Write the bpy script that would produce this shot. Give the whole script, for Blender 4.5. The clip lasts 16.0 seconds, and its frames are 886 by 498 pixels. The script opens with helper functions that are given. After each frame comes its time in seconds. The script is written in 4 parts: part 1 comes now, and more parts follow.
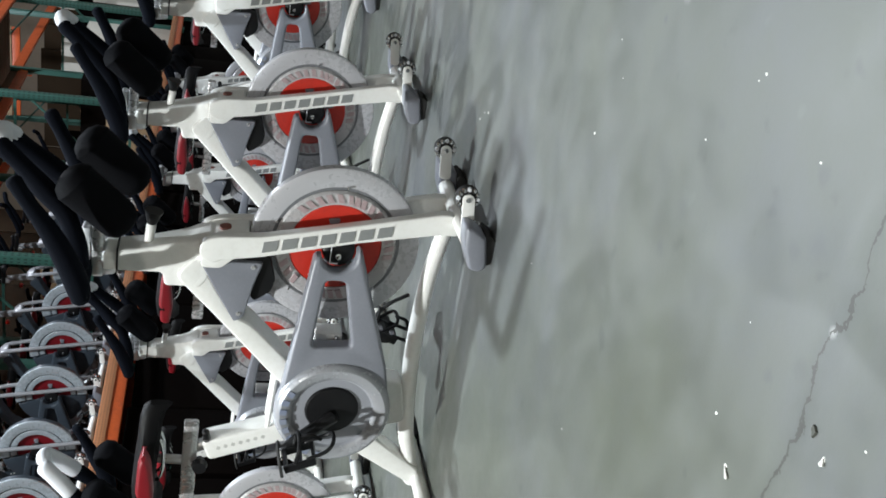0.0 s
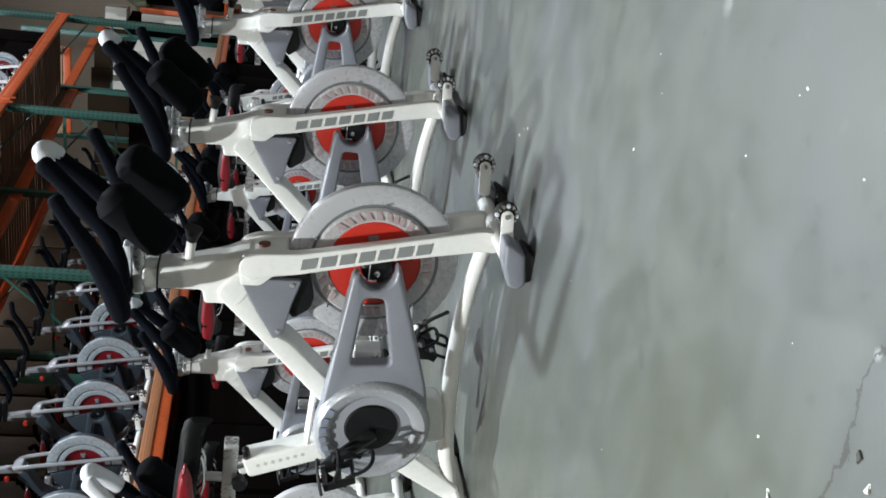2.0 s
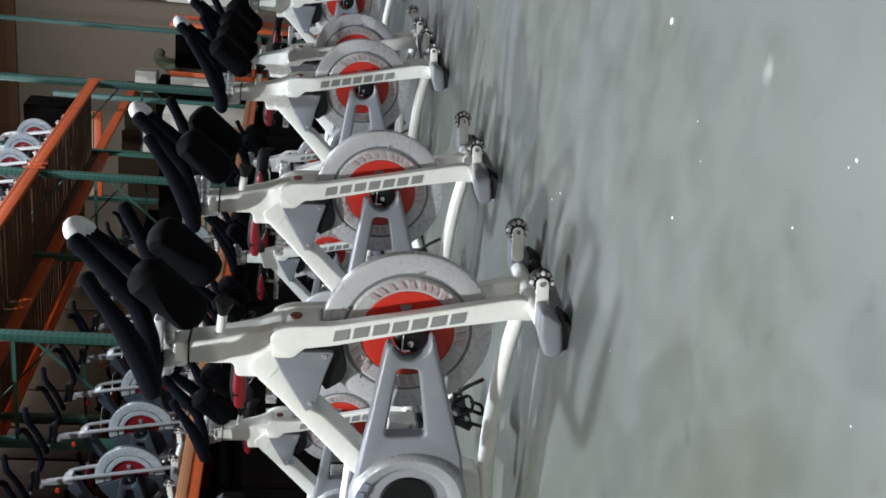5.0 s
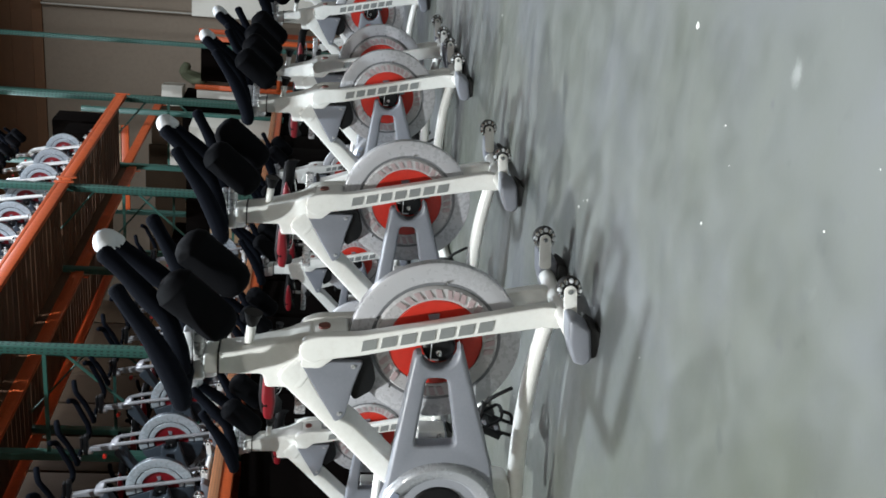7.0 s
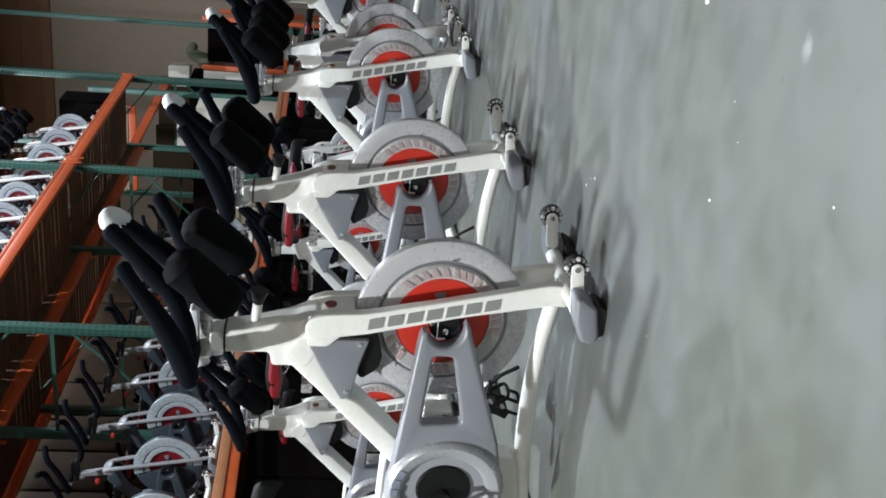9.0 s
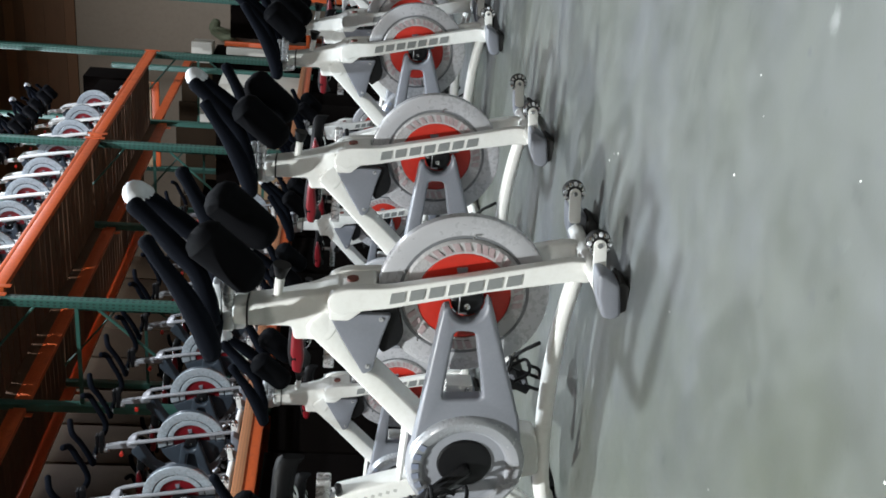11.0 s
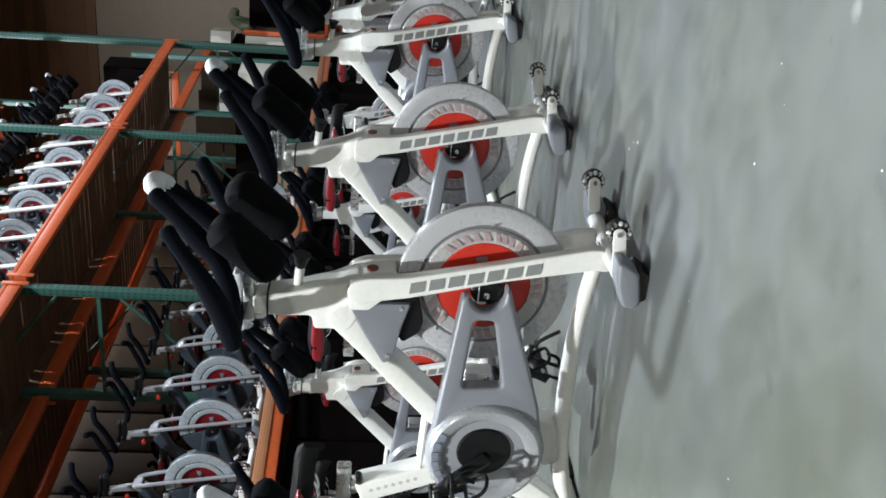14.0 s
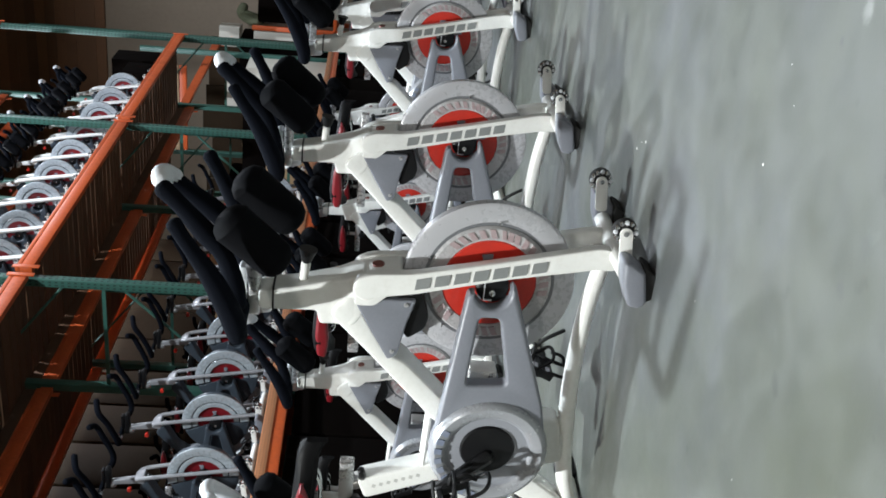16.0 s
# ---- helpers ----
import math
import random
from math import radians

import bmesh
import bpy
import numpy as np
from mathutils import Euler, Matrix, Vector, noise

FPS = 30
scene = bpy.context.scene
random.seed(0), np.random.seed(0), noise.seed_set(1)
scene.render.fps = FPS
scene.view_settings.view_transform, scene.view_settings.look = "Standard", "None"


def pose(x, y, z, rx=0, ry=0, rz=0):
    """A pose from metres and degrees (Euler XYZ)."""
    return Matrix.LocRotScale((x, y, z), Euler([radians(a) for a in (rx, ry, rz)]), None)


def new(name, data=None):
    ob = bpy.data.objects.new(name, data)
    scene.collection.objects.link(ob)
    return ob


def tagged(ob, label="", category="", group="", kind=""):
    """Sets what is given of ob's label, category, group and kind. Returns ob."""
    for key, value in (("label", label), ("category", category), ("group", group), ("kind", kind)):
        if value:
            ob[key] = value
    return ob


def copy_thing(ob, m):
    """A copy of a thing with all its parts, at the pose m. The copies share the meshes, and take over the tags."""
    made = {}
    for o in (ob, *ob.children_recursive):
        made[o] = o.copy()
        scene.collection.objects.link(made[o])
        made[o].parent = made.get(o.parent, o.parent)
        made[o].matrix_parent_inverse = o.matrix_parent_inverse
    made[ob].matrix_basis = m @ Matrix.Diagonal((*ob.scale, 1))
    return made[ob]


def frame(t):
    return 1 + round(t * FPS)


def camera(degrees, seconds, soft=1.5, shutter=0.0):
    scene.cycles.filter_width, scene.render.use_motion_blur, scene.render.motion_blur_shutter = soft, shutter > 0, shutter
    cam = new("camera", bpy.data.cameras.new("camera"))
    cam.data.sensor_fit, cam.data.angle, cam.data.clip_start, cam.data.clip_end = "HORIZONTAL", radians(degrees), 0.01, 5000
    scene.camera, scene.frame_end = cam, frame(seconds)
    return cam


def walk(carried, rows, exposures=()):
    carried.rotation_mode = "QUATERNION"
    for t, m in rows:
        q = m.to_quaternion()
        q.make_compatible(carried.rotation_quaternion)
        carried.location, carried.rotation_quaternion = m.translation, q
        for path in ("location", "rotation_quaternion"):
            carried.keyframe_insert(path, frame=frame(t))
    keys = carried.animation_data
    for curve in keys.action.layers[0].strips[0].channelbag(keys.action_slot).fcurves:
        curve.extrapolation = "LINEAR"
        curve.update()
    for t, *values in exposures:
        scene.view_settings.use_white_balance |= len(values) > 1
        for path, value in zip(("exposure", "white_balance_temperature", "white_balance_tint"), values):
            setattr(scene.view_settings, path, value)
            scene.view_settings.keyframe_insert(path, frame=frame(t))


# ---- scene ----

# ---- camera and walk: seconds, eye, yaw, pitch, roll ----
cam = camera(45.08, 16.0, soft=1.7)
PATH = [
    (0, 0.001, -0.082, 0.741, 26.60, -12.98, -86.02),
    (0.5, 0.003, -0.076, 0.737, 26.72, -12.62, -85.70),
    (1, 0.001, -0.077, 0.740, 26.29, -12.46, -85.26),
    (1.5, 0.003, -0.071, 0.736, 25.96, -11.92, -85.99),
    (2, 0.001, -0.064, 0.721, 25.98, -10.50, -86.05),
    (2.5, 0.001, -0.068, 0.730, 25.43, -10.56, -85.89),
    (3, -0.004, -0.059, 0.725, 24.98, -12.28, -85.37),
    (3.5, -0.005, -0.050, 0.728, 25.71, -10.31, -86.34),
    (4, -0.002, -0.033, 0.726, 25.56, -9.32, -86.81),
    (4.5, 0.016, -0.014, 0.725, 24.08, -9.02, -87.25),
    (5, 0.019, -0.007, 0.729, 23.23, -8.81, -86.69),
    (7.5, 0.013, -0.004, 0.732, 22.82, -7.10, -87.59),
    (8, 0.005, 0.000, 0.729, 23.15, -7.22, -88.15),
    (8.5, 0.006, -0.000, 0.729, 23.45, -7.29, -87.63),
    (11, -0.003, 0.000, 0.729, 25.07, -5.95, -87.24),
    (11.5, -0.002, -0.000, 0.730, 25.43, -5.62, -87.11),
    (12, 0.001, -0.002, 0.730, 25.65, -5.30, -86.95),
    (12.5, 0.002, -0.003, 0.731, 25.68, -5.09, -87.28),
    (13, 0.003, -0.003, 0.730, 25.67, -4.98, -87.33),
    (13.5, -0.000, -0.006, 0.730, 25.69, -4.93, -87.35),
    (14, 0.003, -0.002, 0.730, 25.78, -4.95, -87.46),
    (14.5, -0.002, -0.001, 0.731, 25.84, -4.89, -86.92),
    (15, 0.000, -0.002, 0.730, 25.73, -4.78, -86.97),
    (15.5, -0.000, -0.000, 0.730, 25.81, -4.76, -86.59),
    (16, -0.001, -0.003, 0.733, 25.89, -4.69, -86.61),
]
walk(cam, [(t, pose(x, y, z, 0, 0, yaw) @ pose(0, 0, 0, 90 + pitch) @ pose(0, 0, 0, 0, 0, roll))
           for t, x, y, z, yaw, pitch, roll in PATH],
     exposures=[(0, -0.22), (5, -0.21), (8, -0.13), (11, -0.12), (16, -0.10)])

# ---- light ----
world = bpy.data.worlds.new("warehouse_air")
scene.world = world
world.use_nodes = True
world.node_tree.nodes["Background"].inputs[0].default_value = (0.75, 0.85, 1.0, 1)
world.node_tree.nodes["Background"].inputs[1].default_value = 0.0


def hang_light(x, y, power, height):
    """A disc light overhead; serves both the ceiling lamps and the unseen fill."""
    data = bpy.data.lights.new("overhead_light", "AREA")
    data.shape, data.size = "DISK", 0.19
    data.spread = 2.05 if x < 0 and y < 0 else math.pi
    data.energy, data.color = power, ((0.90, 1.0, 1.06) if 1 < y < 4 else (0.955, 1.0, 0.985) if x < 0 and y < 0 else (1.02, 1.0, 0.92) if y < 0 else (0.92, 0.99, 1.10))
    ob = new("overhead_light", data)
    ob.matrix_world = pose(x, y, height)


# First two lamps follow from shadows; the rest are unseen fill, added for brightness.
LAMPS_AND_FILL = [(-1.80, 3.64, 455, 6.0), (-2.9, -0.8, 530, 6.3), (3.6, 6.5, 60, 7.3), (1.2, -6.3, 280, 7.3), (-2.5, 9.0, 420, 7.3), (-0.5, 16.0, 380, 7.3), (-6.9, 12.0, 520, 7.3)]
for lamp_x, lamp_y, lamp_w, lamp_z in LAMPS_AND_FILL:
    hang_light(lamp_x, lamp_y, lamp_w, lamp_z)


# ---- materials ----
def nodes_of(name):
    m = bpy.data.materials.new(name)
    m.use_nodes = True
    t = m.node_tree
    return m, t, t.nodes["Principled BSDF"]


def add(t, kind, **sets):
    n = t.nodes.new(kind)
    for k, v in sets.items():
        if k in n.inputs:
            n.inputs[k].default_value = v
    return n


def ramp(t, fac, stops):
    n = t.nodes.new("ShaderNodeValToRGB")
    e = n.color_ramp.elements
    while len(e) < len(stops):
        e.new(0.5)
    for i, (pos, col) in enumerate(stops):
        e[i].position = pos
        e[i].color = (*col, 1) if len(col) == 3 else col
    t.links.new(fac, n.inputs["Fac"])
    return n


def mix(t, fac, a, b, blend="MIX"):
    n = t.nodes.new("ShaderNodeMix")
    n.data_type, n.blend_type = "RGBA", blend
    for sock, v in ((n.inputs["Factor"], fac), (n.inputs["A"], a), (n.inputs["B"], b)):
        if isinstance(v, (int, float)):
            sock.default_value = v
        elif isinstance(v, tuple):
            sock.default_value = (*v, 1)
        else:
            t.links.new(v, sock)
    return n.outputs["Result"]


def surface(name, col, rough=0.5, metal=0.0, dirt=(0.1, 0.09, 0.08), dirty=0.25, grain=60.0, stain=6.0, bump=0.05, coat=0.0, vary=0.0, spec=0.5):
    """Painted, plastic or metal surface: fine grain, larger stains and slight relief."""
    m, t, p = nodes_of(name)
    co = add(t, "ShaderNodeTexCoord")
    fine = add(t, "ShaderNodeTexNoise", Scale=grain, Detail=6.0, Roughness=0.6)
    broad = add(t, "ShaderNodeTexNoise", Scale=stain, Detail=4.0, Roughness=0.65)
    for n in (fine, broad):
        t.links.new(co.outputs["Object"], n.inputs["Vector"])
    st = ramp(t, broad.outputs["Fac"], [(0.5, (0, 0, 0)), (0.78, (1, 1, 1))])
    fi = ramp(t, fine.outputs["Fac"], [(0.45, (0, 0, 0)), (0.75, (1, 1, 1))])
    both = mix(t, 0.5, st.outputs["Color"], fi.outputs["Color"])
    k = t.nodes.new("ShaderNodeMath")
    k.operation = "MULTIPLY"
    t.links.new(both, k.inputs[0])
    k.inputs[1].default_value = dirty
    c = mix(t, k.outputs[0], col, dirt)
    if vary:
        info = add(t, "ShaderNodeObjectInfo")
        r = ramp(t, info.outputs["Random"], [(0.0, (1 - vary,) * 3), (1.0, (1.0, 1.0, 1.0))])
        c = mix(t, 1.0, c, r.outputs["Color"], "MULTIPLY")
    t.links.new(c, p.inputs["Base Color"])
    rr = t.nodes.new("ShaderNodeMapRange")
    rr.inputs["To Min"].default_value, rr.inputs["To Max"].default_value = max(rough - 0.1, 0.02), min(rough + 0.15, 1)
    t.links.new(both, rr.inputs["Value"])
    t.links.new(rr.outputs["Result"], p.inputs["Roughness"])
    p.inputs["Metallic"].default_value = metal
    p.inputs["Specular IOR Level"].default_value = spec
    p.inputs["Coat Weight"].default_value = coat
    p.inputs["Coat Roughness"].default_value = 0.15
    b = add(t, "ShaderNodeBump", Strength=bump, Distance=0.004)
    t.links.new(fine.outputs["Fac"], b.inputs["Height"])
    t.links.new(b.outputs["Normal"], p.inputs["Normal"])
    return m


WHITE = surface("white_gloss_paint", (0.86, 0.86, 0.835), 0.40, dirt=(0.42, 0.38, 0.30), dirty=0.22, coat=0.1)
GREY = surface("grey_plastic", (0.215, 0.225, 0.26), 0.42, dirt=(0.36, 0.37, 0.4), dirty=0.22, grain=120)
SILVER = surface("silver_plastic", (0.31, 0.31, 0.33), 0.38, dirt=(0.3, 0.3, 0.31), dirty=0.3, metal=0.1)
WHEEL = surface("flywheel_silver", (0.52, 0.52, 0.55), 0.36, dirt=(0.36, 0.35, 0.35), dirty=0.15, metal=0.15, grain=60, stain=5)
WHEEL_IN = surface("flywheel_inner_silver", (0.52, 0.51, 0.52), 0.36, dirt=(0.35, 0.3, 0.3), dirty=0.3, metal=0.15)
RING = surface("worn_silver_ring", (0.42, 0.43, 0.46), 0.3, dirt=(0.22, 0.23, 0.27), dirty=0.45, metal=0.25, grain=45)
DISH = surface("grey_dish_plastic", (0.29, 0.30, 0.335), 0.4, dirt=(0.22, 0.22, 0.24), dirty=0.3)
WHEEL_BLUE = surface("blue_silver_guard", (0.46, 0.51, 0.55), 0.35, dirt=(0.2, 0.22, 0.25), dirty=0.4, metal=0.2, grain=30)
GROOVE = surface("dark_groove", (0.17, 0.175, 0.19), 0.5)
RED = surface("red_disc_paint", (0.60, 0.036, 0.022), 0.4, dirt=(0.25, 0.02, 0.012), dirty=0.4)
SEAT_RED = surface("red_vinyl", (0.19, 0.008, 0.014), 0.45, dirt=(0.2, 0.01, 0.01))
FOAM = surface("black_foam", (0.0042, 0.0053, 0.0088), 0.95, dirt=(0.009, 0.011, 0.016), grain=250, bump=0.35, spec=0.05)
BLACK = surface("black_plastic", (0.006, 0.006, 0.007), 0.5, dirt=(0.02, 0.02, 0.02), grain=150, spec=0.3)
SADDLE = surface("black_saddle_vinyl", (0.0035, 0.0035, 0.004), 0.6, dirt=(0.008, 0.008, 0.009), grain=180, spec=0.12)
CUP = surface("black_cup_plastic", (0.0040, 0.0043, 0.0055), 0.85, dirt=(0.007, 0.0073, 0.0085), grain=200, spec=0.05)
PLUG = surface("dull_red_plug", (0.20, 0.06, 0.045), 0.6, dirt=(0.1, 0.05, 0.04))
DARKGREY = surface("dark_blue_grey_paint", (0.05, 0.064, 0.082), 0.4, dirt=(0.05, 0.05, 0.06))
RUBBER = surface("black_rubber", (0.02, 0.02, 0.02), 0.8, dirt=(0.07, 0.065, 0.06))
CHROME = surface("chrome", (0.72, 0.72, 0.72), 0.2, metal=1.0, dirt=(0.3, 0.3, 0.3), dirty=0.3)
STEEL = surface("brushed_aluminium", (0.62, 0.62, 0.63), 0.35, metal=0.6, dirt=(0.4, 0.4, 0.4))
CAP_WHITE = surface("white_grip_tape", (0.74, 0.76, 0.80), 0.5, dirt=(0.5, 0.5, 0.52))
LOGO = surface("grey_lettering_paint", (0.24, 0.25, 0.25), 0.5, dirt=(0.45, 0.45, 0.42), dirty=0.2)
FAINT = surface("faint_print", (0.52, 0.52, 0.50), 0.5, dirt=(0.7, 0.69, 0.65), dirty=0.5)
WORN = surface("worn_print", (0.40, 0.30, 0.31), 0.5, dirt=(0.50, 0.46, 0.47), dirty=0.9, grain=90, stain=45)
WORN_BLUE = surface("worn_blue_print", (0.20, 0.23, 0.32), 0.5, dirt=(0.5, 0.5, 0.5), dirty=0.6, grain=30)
ORANGE = surface("orange_rack_paint", (0.66, 0.115, 0.026), 0.5, dirt=(0.30, 0.06, 0.03), dirty=0.6, stain=4, grain=35)
GREEN = surface("green_rack_paint", (0.042, 0.132, 0.104), 0.5, dirt=(0.03, 0.07, 0.06), dirty=0.5, stain=3)
DOT = surface("strip_hole_shade", (0.16, 0.10, 0.06), 0.9)
HOLE = surface("rack_slot_shade", (0.02, 0.05, 0.04), 0.8)
DECK = surface("dark_deck_board", (0.13, 0.058, 0.024), 0.8, dirt=(0.09, 0.04, 0.018), dirty=0.7, stain=3, vary=0.4)
STRIP = surface("peach_edge_strip", (0.50, 0.20, 0.085), 0.7, dirt=(0.30, 0.14, 0.07), dirty=0.5, stain=4)
TAN = surface("tan_board", (0.42, 0.30, 0.18), 0.8, dirt=(0.25, 0.16, 0.09), dirty=0.5, stain=4)
CARTON = surface("cardboard", (0.40, 0.27, 0.15), 0.85, dirt=(0.28, 0.18, 0.1), dirty=0.4)
PALE = surface("pale_card", (0.62, 0.60, 0.52), 0.8, dirt=(0.4, 0.36, 0.3), dirty=0.4)
WALL = surface("beige_wall_paint", (0.31, 0.25, 0.185), 0.85, dirt=(0.22, 0.18, 0.14), dirty=0.6, stain=0.7, grain=12)
WALL_UP = surface("brown_wall_cladding", (0.21, 0.096, 0.038), 0.7, dirt=(0.08, 0.04, 0.02), dirty=0.6, stain=1.2, vary=0.45)
CEIL = surface("ceiling_paint", (0.06, 0.05, 0.045), 0.9, stain=0.6)
GREENISH = surface("dull_green_cloth", (0.09, 0.10, 0.055), 0.9)
CHIP = surface("white_paint_chip", (0.75, 0.75, 0.72), 0.7)


SCUFFS = ((-0.378, 1.595, 0.01, 0.7), (-0.702, 1.39, 0.018, 0.45), (-0.609, 1.348, 0.028, 0.28), (-0.524, 1.026, 0.018, 0.35), (-0.495, 0.984, 0.022, 0.3), (-0.414, 1.021, 0.018, 0.4),
          (-0.689, 0.989, 0.016, 0.4), (-0.64, 0.933, 0.02, 0.3), (-0.454, 1.305, 0.016, 0.3), (-0.314, 1.532, 0.022, -0.45), (-0.564, 0.897, 0.01, -0.7), (-0.58, 1.45, 0.05, 0.1), (-0.483, 1.159, 0.06, 0.12))


def concrete():
    """Sealed warehouse concrete: cloudy grey green, with smudges and a crack across the slab."""
    m, t, p = nodes_of("sealed_concrete")
    co = add(t, "ShaderNodeTexCoord")
    big = add(t, "ShaderNodeTexNoise", Scale=1.1, Detail=6.0, Roughness=0.62)
    mid = add(t, "ShaderNodeTexNoise", Scale=7.0, Detail=6.0, Roughness=0.65)
    fine = add(t, "ShaderNodeTexNoise", Scale=90.0, Detail=6.0, Roughness=0.7)
    smudge = add(t, "ShaderNodeTexNoise", Scale=13.0, Detail=2.0, Roughness=0.5)
    for n in (big, mid, fine, smudge):
        t.links.new(co.outputs["Object"], n.inputs["Vector"])
    a = ramp(t, big.outputs["Fac"], [(0.34, (0.093, 0.102, 0.083)), (0.5, (0.102, 0.110, 0.102)), (0.64, (0.106, 0.113, 0.122))])
    b = ramp(t, mid.outputs["Fac"], [(0.3, (0.91, 0.92, 0.91)), (0.7, (1.04, 1.04, 1.03))])
    c = mix(t, 1.0, a.outputs["Color"], b.outputs["Color"], "MULTIPLY")
    s = ramp(t, smudge.outputs["Fac"], [(0.25, (1.16, 1.17, 1.17)), (0.31, (1, 1, 1)), (0.67, (1, 1, 1)), (0.75, (0.74, 0.75, 0.76))])
    c = mix(t, 0.75, c, s.outputs["Color"], "MULTIPLY")
    # scuffs and one pale patch, each where it lies on the slab
    blur = add(t, "ShaderNodeTexNoise", Scale=38.0, Detail=3.0, Roughness=0.6)
    t.links.new(co.outputs["Object"], blur.inputs["Vector"])
    for sx, sy, size, depth in SCUFFS:
        gap = t.nodes.new("ShaderNodeVectorMath")
        gap.operation = "DISTANCE"
        t.links.new(co.outputs["Object"], gap.inputs[0])
        gap.inputs[1].default_value = (sx, sy, 0.0)
        far = t.nodes.new("ShaderNodeMath")
        far.operation = "MULTIPLY_ADD"
        t.links.new(blur.outputs["Fac"], far.inputs[0])
        far.inputs[1].default_value = size * 1.6
        t.links.new(gap.outputs["Value"], far.inputs[2])
        spot = t.nodes.new("ShaderNodeMapRange")
        spot.interpolation_type = "SMOOTHSTEP"
        spot.inputs["From Min"].default_value, spot.inputs["From Max"].default_value = size * 0.9, size * 2.0
        spot.inputs["To Min"].default_value, spot.inputs["To Max"].default_value = abs(depth), 0.0
        t.links.new(far.outputs[0], spot.inputs["Value"])
        c = mix(t, spot.outputs["Result"], c, (0.07, 0.075, 0.078) if depth > 0 else (0.36, 0.37, 0.36))
    # the crack: a ragged line that runs nearly square to the aisle
    sep = add(t, "ShaderNodeSeparateXYZ")
    t.links.new(co.outputs["Object"], sep.inputs[0])
    wob = add(t, "ShaderNodeTexNoise", Scale=9.0, Detail=5.0, Roughness=0.7)
    t.links.new(co.outputs["Object"], wob.inputs["Vector"])

    def calc(op, x, y):
        n = t.nodes.new("ShaderNodeMath")
        n.operation = op
        for i, v in enumerate((x, y)):
            if isinstance(v, (int, float)):
                n.inputs[i].default_value = v
            elif v is not None:
                t.links.new(v, n.inputs[i])
        return n.outputs[0]
    lean = calc("MULTIPLY", sep.outputs["X"], 0.06)
    line = calc("ADD", calc("ADD", sep.outputs["Y"], lean), calc("MULTIPLY", calc("SUBTRACT", wob.outputs["Fac"], 0.5), 0.09))
    dist = calc("ABSOLUTE", calc("SUBTRACT", line, 0.856), None)
    width = calc("ADD", calc("MULTIPLY", fine.outputs["Fac"], 0.0050), calc("MULTIPLY", calc("SUBTRACT", smudge.outputs["Fac"], 0.45), 0.008))
    crack = calc("LESS_THAN", dist, width)
    halo = ramp(t, calc("MULTIPLY", dist, 30.0), [(0.0, (0.8, 0.8, 0.8)), (1.0, (1, 1, 1))])
    c = mix(t, 0.6, c, halo.outputs["Color"], "MULTIPLY")
    c = mix(t, calc("MULTIPLY", crack, 0.85), c, (0.045, 0.045, 0.04))
    t.links.new(c, p.inputs["Base Color"])
    r = ramp(t, mid.outputs["Fac"], [(0.3, (0.30, 0.30, 0.30)), (0.7, (0.5, 0.5, 0.5))])
    t.links.new(r.outputs["Color"], p.inputs["Roughness"])
    h = calc("SUBTRACT", calc("MULTIPLY", fine.outputs["Fac"], 0.3), crack)
    bp = add(t, "ShaderNodeBump", Strength=0.12, Distance=0.006)
    t.links.new(h, bp.inputs["Height"])
    t.links.new(bp.outputs["Normal"], p.inputs["Normal"])
    return m


FLOOR = concrete()


# ---- mesh helpers ----
def mesh_of(name, bm, material, sharp=0.6):
    bmesh.ops.recalc_face_normals(bm, faces=bm.faces)
    for e in bm.edges:
        e.smooth = len(e.link_faces) == 2 and e.calc_face_angle(3.2) < sharp
    for f in bm.faces:
        f.smooth = True
    me = bpy.data.meshes.new(name)
    bm.to_mesh(me)
    bm.free()
    me.materials.append(material)
    return me


def part(name, bm, material, parent=None, label=""):
    ob = new(name, mesh_of(name, bm, material))
    if parent is not None:
        ob.parent = parent
    if label:
        tagged(ob, label)
    return ob


def block(lo, hi, bevel=0.0, m=None, bm=None):
    """A bevelled box between two corners."""
    own = bm is None
    bm = bm or bmesh.new()
    made = bmesh.ops.create_cube(bm, size=1)["verts"]
    for v in made:
        v.co = Vector([lo[i] + (v.co[i] + 0.5) * (hi[i] - lo[i]) for i in range(3)])
    if bevel and own:
        bmesh.ops.bevel(bm, geom=bm.edges[:], offset=bevel, segments=2, affect="EDGES", profile=0.5)
    if m is not None:
        bmesh.ops.transform(bm, matrix=m, verts=made if not own else bm.verts)
    return bm


def smooth_line(points, steps=5):
    """Catmull-Rom through the points."""
    pts = [Vector(q) for q in points]
    if len(pts) < 3:
        return pts
    ext = [2 * pts[0] - pts[1]] + pts + [2 * pts[-1] - pts[-2]]
    out = []
    for i in range(1, len(ext) - 2):
        p0, p1, p2, p3 = ext[i - 1:i + 3]
        for s in range(steps):
            u = s / steps
            out.append(0.5 * (2 * p1 + (p2 - p0) * u + (2 * p0 - 5 * p1 + 4 * p2 - p3) * u * u + (3 * p1 - p0 - 3 * p2 + p3) * u ** 3))
    return out + [pts[-1]]


